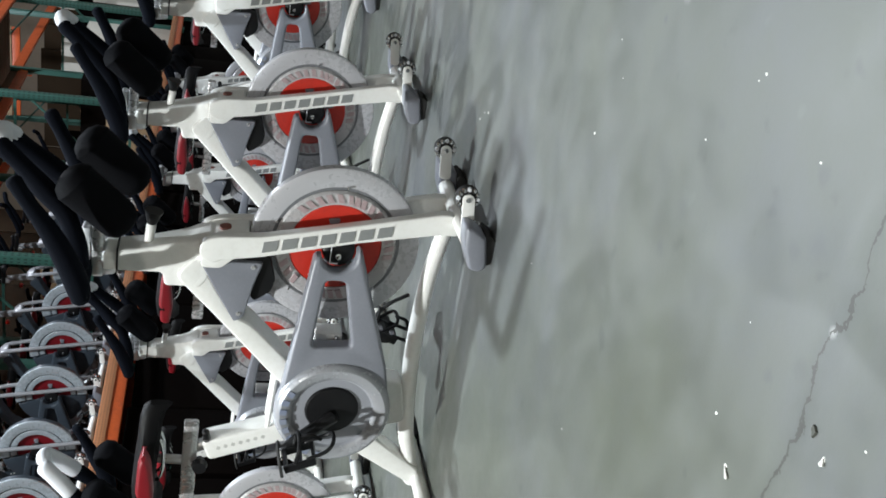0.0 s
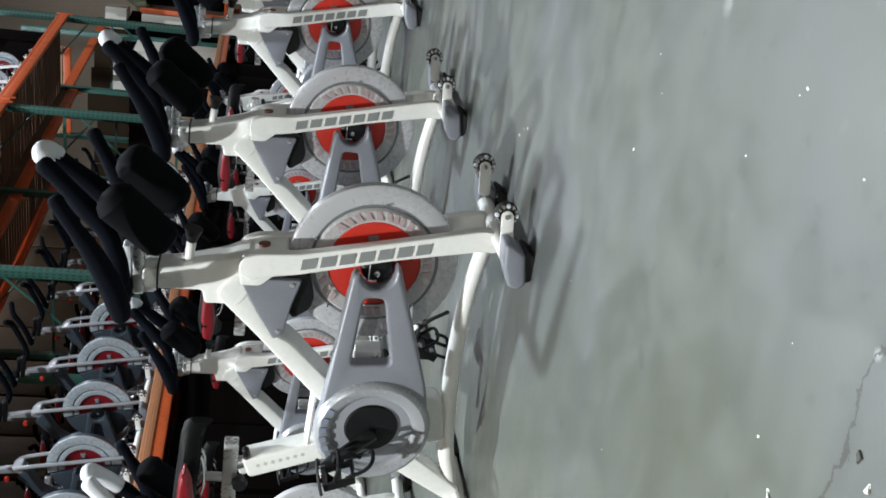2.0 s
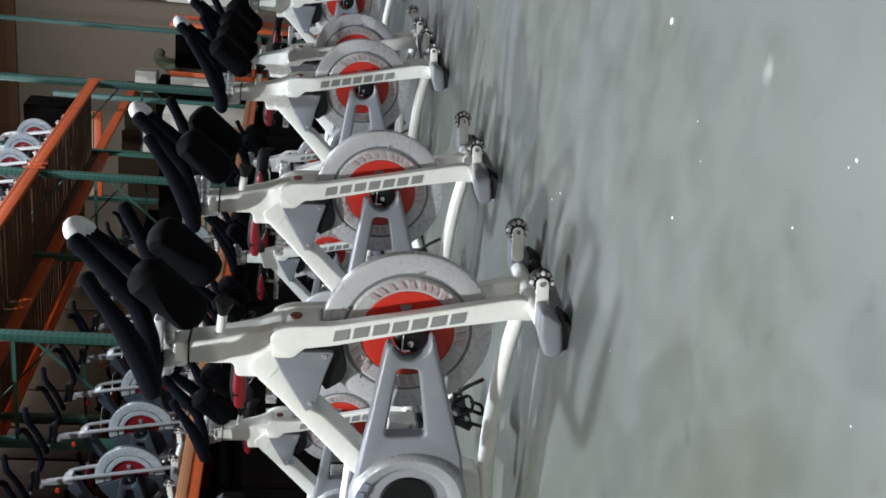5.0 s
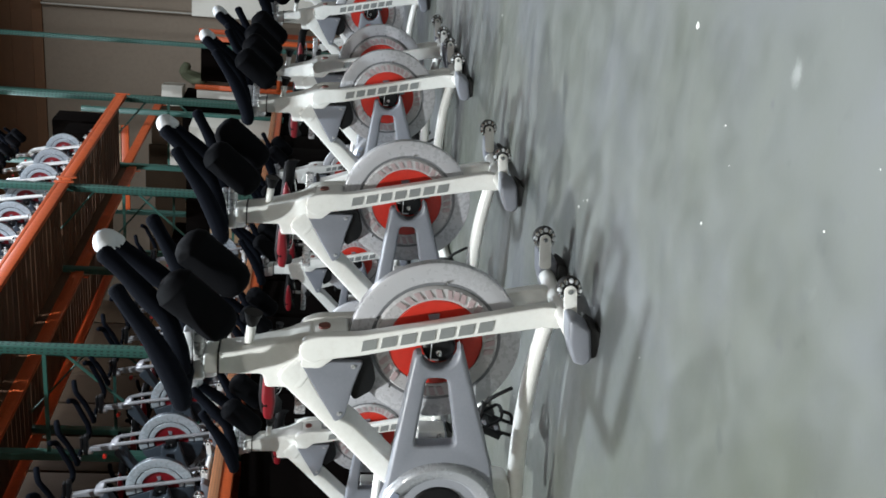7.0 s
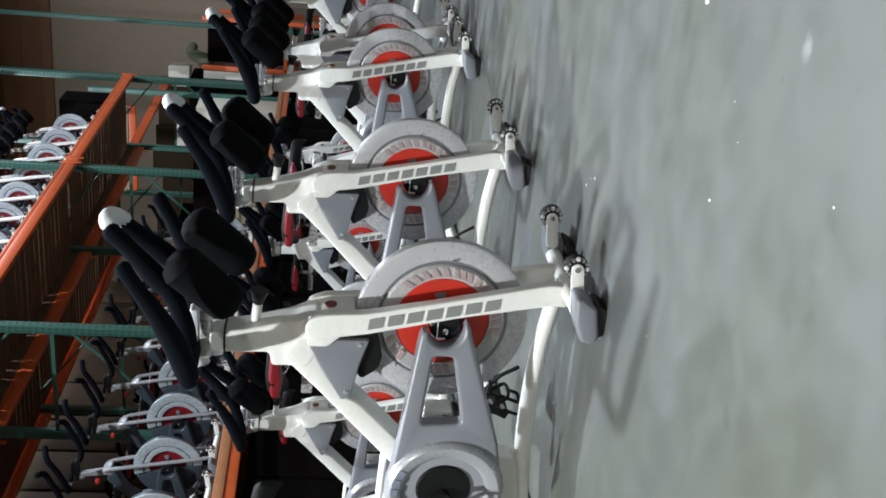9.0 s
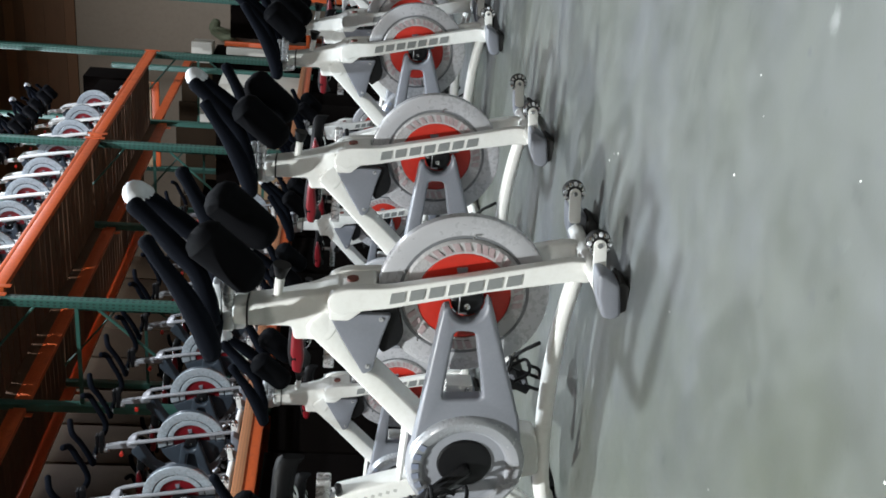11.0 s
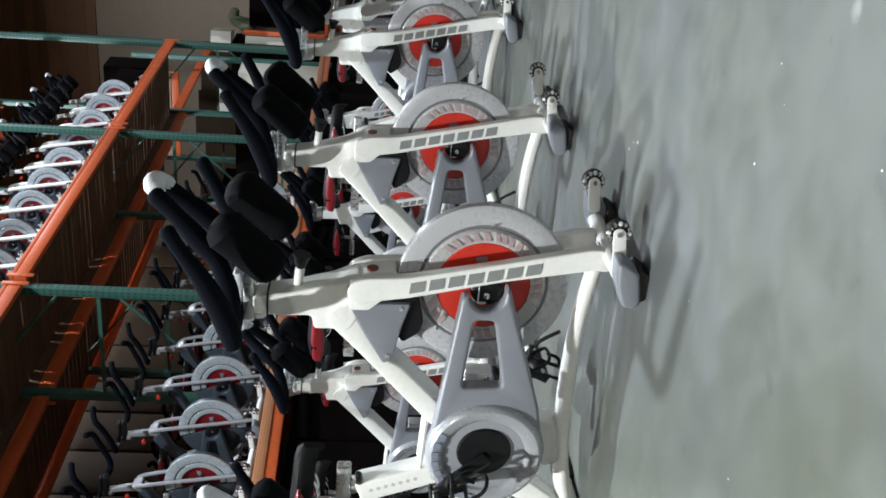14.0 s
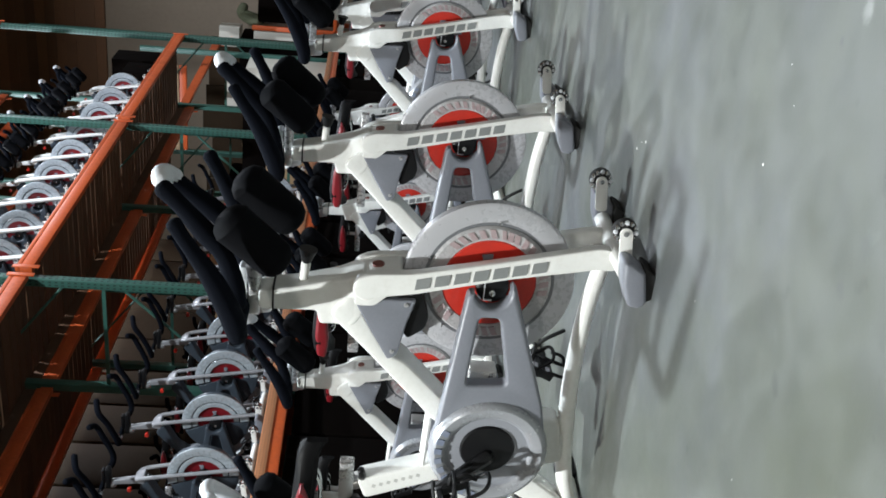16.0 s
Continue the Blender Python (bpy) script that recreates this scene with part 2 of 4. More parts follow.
def tube(points, radius, segs=10, steps=5, flat=1.0, round_ends=True, bm=None):
    """A tube swept along a smoothed line; radius may be a function of 0..1. flat squeezes it along y."""
    bm = bm or bmesh.new()
    line = smooth_line(points, steps)
    size = radius if callable(radius) else (lambda u: radius)
    rings = []
    n = len(line)
    stations = [(line[i], size(i / (n - 1))) for i in range(n)]
    if round_ends:
        d0 = (line[0] - line[1]).normalized()
        d1 = (line[-1] - line[-2]).normalized()
        r0, r1 = size(0), size(1)
        stations = [(line[0] + d0 * r0 * 0.55, r0 * 0.45), (line[0] + d0 * r0 * 0.35, r0 * 0.8)] + stations + \
                   [(line[-1] + d1 * r1 * 0.35, r1 * 0.8), (line[-1] + d1 * r1 * 0.55, r1 * 0.45)]
    side = None
    for i, (c, r) in enumerate(stations):
        a, b = stations[max(i - 1, 0)][0], stations[min(i + 1, len(stations) - 1)][0]
        d = (b - a).normalized()
        if side is None:
            side = d.orthogonal().normalized()
        side = (side - d * side.dot(d)).normalized()
        up = d.cross(side)
        ring = []
        for k in range(segs):
            ang = 2 * math.pi * k / segs
            off = (side * math.cos(ang) + up * math.sin(ang)) * r
            off.y *= flat
            ring.append(bm.verts.new(c + off))
        rings.append(ring)
    for a, b in zip(rings, rings[1:]):
        for k in range(segs):
            bm.faces.new((a[k], a[(k + 1) % segs], b[(k + 1) % segs], b[k]))
    bm.faces.new(rings[0][::-1])
    bm.faces.new(rings[-1])
    return bm


def lathe(profile, centre, segs=40, bm=None, closed=False):
    """Turns a profile of (radius, offset along y) round an axis along y at centre."""
    bm = bm or bmesh.new()
    cx, cy, cz = centre
    rings = []
    for r, o in profile:
        if r < 1e-6:
            rings.append([bm.verts.new((cx, cy + o, cz))])
        else:
            rings.append([bm.verts.new((cx + r * math.cos(2 * math.pi * k / segs), cy + o, cz + r * math.sin(2 * math.pi * k / segs))) for k in range(segs)])
    pairs = list(zip(rings, rings[1:])) + ([(rings[-1], rings[0])] if closed else [])
    for a, b in pairs:
        for k in range(segs):
            q = (k + 1) % segs
            loop = [a[k % len(a)], a[q % len(a)], b[q % len(b)], b[k % len(b)]]
            loop = [v for i, v in enumerate(loop) if v not in loop[:i]]
            if len(loop) > 2:
                bm.faces.new(loop)
    return bm


def rounded(points, r=0.02, n=4):
    """Rounds the corners of a polygon of (x, z) points."""
    out = []
    m = len(points)
    for i in range(m):
        p, a, b = Vector(points[i]), Vector(points[i - 1]), Vector(points[(i + 1) % m])
        da, db = (a - p), (b - p)
        k = min(r, da.length * 0.45, db.length * 0.45)
        s, e = p + da.normalized() * k, p + db.normalized() * k
        for j in range(n + 1):
            u = j / n
            out.append(tuple((1 - u) ** 2 * s + 2 * u * (1 - u) * p + u * u * e))
    return out


def inset(points, d):
    """Shrinks a polygon by about d."""
    m = len(points)
    area = sum(points[i - 1][0] * points[i][1] - points[i][0] * points[i - 1][1] for i in range(m))
    s = 1 if area > 0 else -1
    out = []
    for i in range(m):
        p = Vector(points[i])
        t = (Vector(points[(i + 1) % m]) - Vector(points[i - 1]))
        t = t.normalized() if t.length > 1e-9 else Vector((1, 0))
        out.append(tuple(p + Vector((-t.y, t.x)) * d * s))
    return out


def plate(outer, y0, y1, chamfer=0.006, holes=()):
    """A plate with chamfered rims: outline of (x, z) points from y0 to y1, with holes."""
    bm = bmesh.new()
    loops = [(outer, 1)] + [(h, -1) for h in holes]
    faces_front, faces_back = [], []
    for loop, sign in loops:
        stations = []
        for k in range(4):
            ang = math.pi / 2 * k / 3
            stations.append((inset(loop, chamfer * sign * (1 - math.sin(ang))), y0 + chamfer * (1 - math.cos(ang))))
        stations += [(ring, y0 + y1 - y) for ring, y in reversed(stations)]
        rings = [[bm.verts.new((x, y, z)) for x, z in ring] for ring, y in stations]
        k = len(loop)
        for a, b in zip(rings, rings[1:]):
            for i in range(k):
                bm.faces.new((a[i], a[(i + 1) % k], b[(i + 1) % k], b[i]))
        faces_front += [bm.edges.get((rings[0][i], rings[0][(i + 1) % k])) for i in range(k)]
        faces_back += [bm.edges.get((rings[-1][i], rings[-1][(i + 1) % k])) for i in range(k)]
    bmesh.ops.triangle_fill(bm, edges=faces_front, use_beauty=True)
    bmesh.ops.triangle_fill(bm, edges=faces_back, use_beauty=True)
    return bm


def empty(name, m=None):
    ob = new(name)
    ob.empty_display_size = 0.1
    if m is not None:
        ob.matrix_basis = m
    return ob


def thing(name, bm, material, label, category, m=None, group="", kind=""):
    ob = new(name, mesh_of(name, bm, material))
    if m is not None:
        ob.matrix_basis = m
    return tagged(ob, label, category, group, kind)


# ---- the place ----
FLOOR_X0, FLOOR_X1, FLOOR_Y0, FLOOR_Y1, TOP = -11.0, 7.0, -10.0, 22.0, 9.0
thing("floor", block((FLOOR_X0, FLOOR_Y0, -0.15), (FLOOR_X1, FLOOR_Y1, 0)), FLOOR, "sealed grey concrete warehouse floor with a crack and smudges", "floor", kind="structure")
thing("ceiling", block((FLOOR_X0, FLOOR_Y0, TOP), (FLOOR_X1, FLOOR_Y1, TOP + 0.2)), CEIL, "plain dark warehouse ceiling", "ceiling", kind="structure")
for wall_name, lo, hi in (("wall_north", (FLOOR_X0, FLOOR_Y1, 0), (FLOOR_X1, FLOOR_Y1 + 0.2, TOP)),
                          ("wall_south", (FLOOR_X0, FLOOR_Y0 - 0.2, 0), (FLOOR_X1, FLOOR_Y0, TOP)),
                          ("wall_west", (FLOOR_X0 - 0.2, FLOOR_Y0, 0), (FLOOR_X0, FLOOR_Y1, TOP)),
                          ("wall_east", (FLOOR_X1, FLOOR_Y0, 0), (FLOOR_X1 + 0.2, FLOOR_Y1, TOP))):
    thing(wall_name, block(lo, hi), WALL, "painted beige warehouse wall, scuffed and dusty", "wall", kind="structure")


cladding = tagged(empty("wall_cladding", pose(0, FLOOR_Y1, 6.1)), "dark brown boards along the top of the wall", "cladding", kind="structure")
for k in range(14):
    part("board", block((FLOOR_X0, -0.06 - 0.01 * (k % 2), k * 0.2), (FLOOR_X1, -0.004, k * 0.2 + 0.198)), WALL_UP, cladding)
thing("wall_pipe", tube([(-4.34, FLOOR_Y1 - 0.10, 0), (-4.34, FLOOR_Y1 - 0.10, 6.1)], 0.016, 10, 2, round_ends=False), PALE, "pale vertical pipe fixed to the wall", "pipe", kind="structure")


# ---- the exercise bike: x forward, y to its left, z up; the flywheel's axle stands over the origin ----
HUB, REST = 0.40, 0.025


def spin_bike(white_tip=True, slim=False, pale=False, taped=False):
    frame_paint, guard_paint, body_paint = (WHITE if pale else SILVER, DARKGREY, DARKGREY) if slim else (WHITE, GREY, WHITE)
    bike = empty("exercise_bike")
    # fork: two flat legs, crown and neck
    if not slim:
        leg = rounded([(-0.046, 0.722), (-0.030, 0.758), (0.014, 0.758), (0.034, 0.712), (0.042, 0.60), (0.092, 0.364), (0.146, 0.125), (0.140, 0.080), (0.080, 0.080), (0.085, 0.12), (0.040, 0.358), (-0.018, 0.598), (-0.034, 0.70)], 0.020)
        near = part("fork_leg", plate(leg, -0.073, -0.040, 0.005), WHITE, bike)
        part("fork_leg", plate(leg, 0.040, 0.073, 0.005), WHITE, bike)
        crown = rounded([(-0.06, 0.70), (-0.06, 0.752), (0.008, 0.754), (0.029, 0.708), (0.038, 0.632), (0.01, 0.626)], 0.012)
        crown_part = part("fork_crown", plate(crown, -0.070, 0.071, 0.004), WHITE, bike)
        part("cover_plug", tube([(0.024, -0.006, 0.694), (0.0358, -0.006, 0.695)], 0.016, 12, 2, round_ends=False), PLUG, crown_part, "dull red round plug")
        neck = rounded([(-0.132, 0.748), (-0.138, 0.842), (-0.098, 0.850), (-0.101, 0.94), (-0.100, 1.003), (-0.046, 1.003), (-0.030, 0.90), (0.002, 0.782), (0.026, 0.725), (0.004, 0.705), (-0.05, 0.728), (-0.10, 0.728)], 0.012)
    else:
        for s in (-1, 1):
            near = part("fork_leg", tube([(-0.045, s * 0.03, 0.830), (-0.010, s * 0.055, 0.770), (0.050, s * 0.062, 0.45), (0.110, s * 0.062, 0.085)], 0.020 if pale else 0.0135, 10, 3), frame_paint, bike)
        crown_part = part("fork_crown", plate(rounded([(-0.075, 0.77), (-0.068, 0.835), (-0.030, 0.845), (0.000, 0.775)], 0.018), -0.045, 0.045, 0.012), frame_paint, bike)
        neck = rounded([(-0.085, 0.79), (-0.105, 1.0), (-0.075, 1.005), (-0.045, 0.85), (-0.030, 0.78)], 0.015)
    neck_mesh = plate(neck, -0.042 if not slim else -0.018, 0.042 if not slim else 0.018, 0.007 if not slim else 0.006)
    if not slim:
        # the neck flares out into the crown
        for z in (0.775, 0.79, 0.805, 0.82):
            bmesh.ops.bisect_plane(neck_mesh, geom=neck_mesh.verts[:] + neck_mesh.edges[:] + neck_mesh.faces[:], plane_co=(0, 0, z), plane_no=(0, 0, 1))
        for v in neck_mesh.verts:
            u = min(max((0.825 - v.co.z) / 0.06, 0.0), 1.0)
            v.co.y *= 1.0 + 0.28 * u * u
    neck_part = part("neck", neck_mesh, frame_paint, bike)
    if not slim:
        part("neck_seam", plate([(-0.103, 0.962), (-0.103, 0.967), (-0.036, 0.967), (-0.037, 0.962)], -0.0435, 0.0435, 0.0005), BLACK, neck_part)
    # grey side cover under the crown
    if not slim:
        cover = part("side_cover", plate(rounded([(-0.046, 0.757), (-0.042, 0.590), (-0.117, 0.612), (-0.212, 0.630), (-0.228, 0.655), (-0.150, 0.700)], 0.010), -0.060, 0.060, 0.005), GREY, bike)
        part("brake_housing", plate(rounded([(-0.020, 0.640), (-0.030, 0.572), (-0.100, 0.553), (-0.135, 0.562), (-0.168, 0.606), (-0.10, 0.65)], 0.012), -0.046, 0.046, 0.004), BLACK, bike, "black brake housing behind the fork")
        for sx, sz in ((-0.060, 0.735), (-0.056, 0.616), (-0.200, 0.645)):
            part("screw", lathe([(0, -0.004), (0.006, -0.003), (0.007, 0.002)], (sx, -0.060, sz), 8), STEEL, cover)
    # main tube from the neck down to the crank
    down = rounded([(-0.10, 0.82), (-0.03, 0.76), (-0.145, 0.700), (-0.215, 0.655), (-0.235, 0.610), (-0.42, 0.43), (-0.47, 0.46), (-0.435, 0.508), (-0.21, 0.712)], 0.03)
    tube_mesh = plate(down, -0.045, 0.045, 0.008)
    for v in tube_mesh.verts:
        u = min(max((v.co.z - 0.55) / 0.10, 0.0), 1.0)
        v.co.y *= 1.0 + (0.0 if slim else 0.16) * u
    part("main_tube", tube_mesh, body_paint, bike)
    part("brace_rod", tube([(-0.40, -0.030, 0.522), (-0.590, -0.030, 0.530)], 0.007, 8, 2), body_paint, bike)
    part("brace_rod", tube([(-0.40, 0.030, 0.522), (-0.590, 0.030, 0.530)], 0.007, 8, 2), body_paint, bike)
    # lower curved tube, crank bracket, rear tube, seat tube
    part("lower_tube", tube([(0.105, 0, 0.092), (0.055, 0, 0.105), (-0.060, 0, 0.123), (-0.19, 0, 0.132), (-0.30, 0, 0.134), (-0.42, 0, 0.130), (-0.60, 0, 0.114), (-0.80, 0, 0.066)], lambda u: 0.0215 + 0.004 * u, 14), body_paint, bike)
    part("crank_bracket", plate(rounded([(-0.42, 0.155), (-0.40, 0.30), (-0.55, 0.42), (-0.60, 0.30), (-0.56, 0.13)], 0.02), -0.035, 0.035, 0.008), body_paint, bike)
    box = part("chain_stay_box", block((-0.352, -0.030, 0.350), (-0.268, 0.030, 0.424), 0.005), body_paint, bike)
    if not slim:
        part("stay_bolt", tube([(-0.275, -0.034, 0.366), (-0.352, -0.034, 0.374)], 0.006, 8, 2), STEEL, box)
    part("rear_tube", plate(rounded([(-0.55, 0.34), (-0.66, 0.295), (-0.80, 0.075), (-0.745, 0.050), (-0.62, 0.215), (-0.54, 0.24)], 0.02), -0.03, 0.03, 0.01), body_paint, bike)
    seat_tube = part("seat_tube", plate(rounded([(-0.655, 0.715), (-0.720, 0.690), (-0.640, 0.470), (-0.56, 0.33), (-0.50, 0.36), (-0.590, 0.520)], 0.015), -0.035, 0.035, 0.008), body_paint, bike)
    for k in range(7):
        u = k / 6
        cx, cz = -0.672 + u * 0.045, 0.665 - u * 0.125
        part("lettering_bar", block((-0.0055, -0.0356, -0.005), (0.0055, -0.0345, 0.005), 0, pose(cx, 0, cz, 0, 12, 0)), FAINT, seat_tube)
    # seat post, slider, saddle
    post = part("seat_post", tube([(-0.67, 0, 0.66), (-0.695, 0, 0.735)], 0.019, 12, 2), STEEL, bike)
    part("clamp_lever", tube([(-0.655, -0.02, 0.70), (-0.625, -0.045, 0.700), (-0.600, -0.055, 0.705)], 0.011, 8), BLACK, post)
    slider = part("seat_slider", block((-0.895, -0.022, 0.724), (-0.610, 0.022, 0.766), 0.006), STEEL, bike)
    part("slider_knob", lathe([(0, -0.05), (0.02, -0.048), (0.024, -0.03), (0.018, -0.02), (0.010, 0)], (-0.735, -0.005, 0.715), 12), BLACK, slider)
    part("saddle_post", tube([(-0.745, 0, 0.752), (-0.742, 0, 0.832)], 0.014, 10, 2), STEEL, slider)
    saddle_shape(bike)
    # flywheel
    fly = part("flywheel", lathe([(0.172, -0.012), (0.222, -0.016), (0.229, -0.012), (0.229, 0.012), (0.222, 0.016), (0.172, 0.012)], (0, 0, HUB), 72, closed=True), DARKGREY if slim else WHEEL, bike)
    part("groove_ring", lathe([(0.163, -0.011), (0.175, -0.013), (0.175, 0.013), (0.163, 0.011)], (0, 0, HUB), 56, closed=True), GROOVE, fly)
    inner = part("inner_ring", lathe([(0.126, -0.017), (0.160, -0.020), (0.166, -0.014), (0.166, 0.014), (0.160, 0.020), (0.126, 0.017)], (0, 0, HUB), 56, closed=True), DARKGREY if slim else WHEEL_IN, fly)
    for deg in (() if slim else (43, 33, 22.5, 12, 1, -10, -17, -24.5, -35, -45, 113, 124, 135, 172, 181, 190, 262, 272, 282)):
        ang = math.radians(deg)
        wide = 0.0055 if deg == -10 else 0.0075
        letter = block((-0.0125, -0.0215, -wide), (0.0125, -0.0172, wide))
        for v in letter.verts:
            v.co.z += v.co.x * 0.3
        bmesh.ops.transform(letter, matrix=Matrix.Translation((0.1455 * math.cos(ang), 0, HUB + 0.1455 * math.sin(ang))) @ Matrix.Rotation(-ang, 4, "Y"), verts=letter.verts)
        part("worn_letter", letter, WORN, inner)
    red = part("red_disc", lathe([(0, -0.012), (0.06, -0.012), (0.122, -0.016), (0.128, -0.012), (0.128, 0.012), (0.122, 0.016), (0, 0.012)], (0, 0, HUB), 56), SEAT_RED if slim else RED, fly, "red painted centre disc")
    if slim:
        def half(r0, r1, a0, a1):
            pts = [(r1 * math.cos(math.radians(a0 + (a1 - a0) * i / 20)), HUB + r1 * math.sin(math.radians(a0 + (a1 - a0) * i / 20))) for i in range(21)]
            return pts + [(r0 * math.cos(math.radians(a1 - (a1 - a0) * i / 20)), HUB + r0 * math.sin(math.radians(a1 - (a1 - a0) * i / 20))) for i in range(21)]
        part("wheel_guard", plate(half(0.172, 0.234, -84, 106), -0.034, -0.020, 0.003), WHEEL_BLUE, bike, "pale blue-silver half guard over the wheel")
        part("inner_guard", plate(half(0.128, 0.164, -84, 106), -0.030, -0.020, 0.003), WHEEL_BLUE, bike)
        part("lower_cover", plate(half(0.01, 0.226, 112, 270), -0.026, -0.018, 0.002), DARKGREY, bike, "dark grey cover on the lower half of the wheel")
        part("knob", lathe([(0, -0.016), (0.014, -0.014), (0.016, 0.0), (0.014, 0.014), (0, 0.016)], (-0.150, 0, 0.885), 12), RED, bike, "small red knob")
    for k in range(5):
        ang = math.radians(80 + 72 * k)
        part("cast_slot", plate(rounded([(0.045, -0.007), (0.085, -0.016), (0.085, 0.016), (0.045, 0.007)], 0.006), -0.0175, -0.0095, 0.001), GREY, red).matrix_basis = Matrix.Translation((0, 0, HUB)) @ Matrix.Rotation(-ang, 4, "Y")
    for k in range(4):
        ang = math.radians(-4 + 72 * k)
        part("rim_screw", lathe([(0, -0.024), (0.0028, -0.023), (0.0036, -0.012)], (0.176 * math.cos(ang), 0, HUB + 0.176 * math.sin(ang)), 8), CHROME, fly)
    hub = part("axle_housing", lathe([(0, -0.068), (0.022, -0.0675), (0.036, -0.066), (0.042, -0.061), (0.045, -0.050), (0.045, 0.08), (0, 0.085)], (0.010, 0, HUB - 0.004), 28), BLACK, bike)
    part("axle_nut", lathe([(0, -0.084), (0.005, -0.083), (0.009, -0.077), (0.011, -0.066)], (0.000, 0, HUB - 0.004), 12), CHROME, hub)
    if not slim:
        part("hub_bracket", block((-0.022, -0.0715, HUB + 0.016), (0.024, -0.0665, HUB + 0.0185)), CAP_WHITE, hub)
        part("hub_bracket", block((-0.024, -0.0715, HUB - 0.004), (-0.0215, -0.0665, HUB + 0.0185)), CAP_WHITE, hub)
    # chain guard: tapered arm with a window, and a round end
    ring_c, ring_r = (-0.486, 0.358), 0.164
    arc = []
    for k in range(19):
        ang = math.radians(68 + k * (360 - 136) / 18)
        arc.append((ring_c[0] + ring_r * math.cos(ang), ring_c[1] + ring_r * math.sin(ang)))
    outline = [(0.004, HUB + 0.056), (-0.006, HUB + 0.063)] + arc + [(-0.328, 0.224), (0.020, HUB - 0.066), (0.032, HUB - 0.056)] + [(0.010 + 0.047 * math.cos(math.radians(a)), HUB - 0.004 + 0.047 * math.sin(math.radians(a))) for a in range(-75, -271, -19)]
    window = rounded([(-0.064, 0.424), (-0.274, 0.440), (-0.268, 0.330), (-0.064, 0.370)], 0.016)
    guard = part("chain_guard", plate(outline, -0.098, -0.050, 0.010, [window]), guard_paint, bike)
    ring = part("guard_ring", lathe([(0.118, -0.106), (0.128, -0.112), (0.149, -0.115), (0.158, -0.110), (0.164, -0.101), (0.167, -0.090)], (ring_c[0], 0, ring_c[1]), 56), RING, guard, "worn silver ring with rubbed print")
    part("guard_dish", lathe([(0, -0.100), (0.112, -0.101), (0.119, -0.106)], (ring_c[0], 0, ring_c[1]), 48), DISH, guard)
    for k in range(9):
        ang = math.radians(62 + k * 13)
        part("worn_letter", block((-0.010, -0.1165, -0.009), (0.010, -0.1125, 0.009), 0, Matrix.Translation((ring_c[0] + 0.141 * math.cos(ang), 0, ring_c[1] + 0.141 * math.sin(ang))) @ Matrix.Rotation(-ang, 4, "Y")), WORN_BLUE, ring)
    part("crank_cover", lathe([(0, -0.112), (0.05, -0.112), (0.072, -0.108), (0.077, -0.100)], (ring_c[0] + 0.012, 0, ring_c[1] + 0.004), 36), BLACK, guard, "round black crank cover")
    for s in (-1, 1):
        tip = Vector((ring_c[0], 0, ring_c[1])) + (Vector((-0.105, 0, 0.132)) if s < 0 else Vector((0.130, 0, -0.122)))
        arm = part("crank_arm", tube([(ring_c[0], s * 0.118, ring_c[1]), (ring_c[0] * 0.5 + tip.x * 0.5, s * 0.128, ring_c[1] * 0.5 + tip.z * 0.5), (tip.x, s * 0.140, tip.z)], lambda u: 0.021 - 0.005 * u, 8, 3), BLACK if s < 0 else STEEL, bike)
        cy = s * 0.19
        hang = Matrix.Translation((tip.x, cy, tip.z)) @ Matrix.Rotation(math.radians(68 if s < 0 else 115), 4, "Y")
        body = block((0.0, -0.045, -0.012), (0.090, -0.035, 0.012), 0.003)
        for lo, hi in (((0.0, 0.035, -0.012), (0.090, 0.045, 0.012)), ((0.0, -0.035, -0.009), (0.010, 0.035, 0.009)), ((0.082, -0.035, -0.009), (0.090, 0.035, 0.009)), ((0.040, -0.035, -0.009), (0.052, 0.035, 0.009))):
            block(lo, hi, bm=body)
        bmesh.ops.transform(body, matrix=hang, verts=body.verts)
        pedal = part("pedal", body, BLACK, arm)
        cage = tube([(0.07, -0.040, 0.012), (0.125, -0.036, 0.018), (0.150, -0.022, 0.030), (0.152, 0.022, 0.030), (0.125, 0.036, 0.018), (0.07, 0.040, 0.012)], 0.0055, 6)
        tube([(0.035, -0.042, 0.012), (0.060, -0.036, 0.055), (0.060, 0.036, 0.055), (0.035, 0.042, 0.012)], 0.0055, 6, bm=cage)
        tube([(0.060, 0.0, 0.058), (0.095, 0.0, 0.060), (0.118, 0.0, 0.036)], 0.0055, 6, bm=cage)
        bmesh.ops.transform(cage, matrix=hang, verts=cage.verts)
        part("toe_cage", cage, BLACK, pedal)
        strap = tube([(-0.01, -0.048, -0.014), (-0.004, -0.047, 0.030), (0.0, 0.0, 0.058), (-0.004, 0.047, 0.030), (-0.01, 0.048, -0.014)], 0.005, 6)
        bmesh.ops.transform(strap, matrix=hang, verts=strap.verts)
        part("toe_strap", strap, RUBBER, pedal)
        if s > 0:
            part("strap_tail", tube([(tip.x + 0.02, 0.19, tip.z - 0.01), (tip.x + 0.07, 0.19, tip.z - 0.05), (tip.x + 0.105, 0.19, tip.z - 0.105)], 0.006, 6, 3), RUBBER, pedal)
        part("pedal_spindle", tube([(tip.x, s * 0.13, tip.z), (tip.x, s * 0.18, tip.z)], 0.009, 8, 2), CHROME, pedal)
    # front foot with transport wheels
    foot = part("front_foot", tube([(0.125, -0.18, 0.080), (0.130, 0.0, 0.086), (0.125, 0.18, 0.080)], 0.022, 12), WHITE, bike)
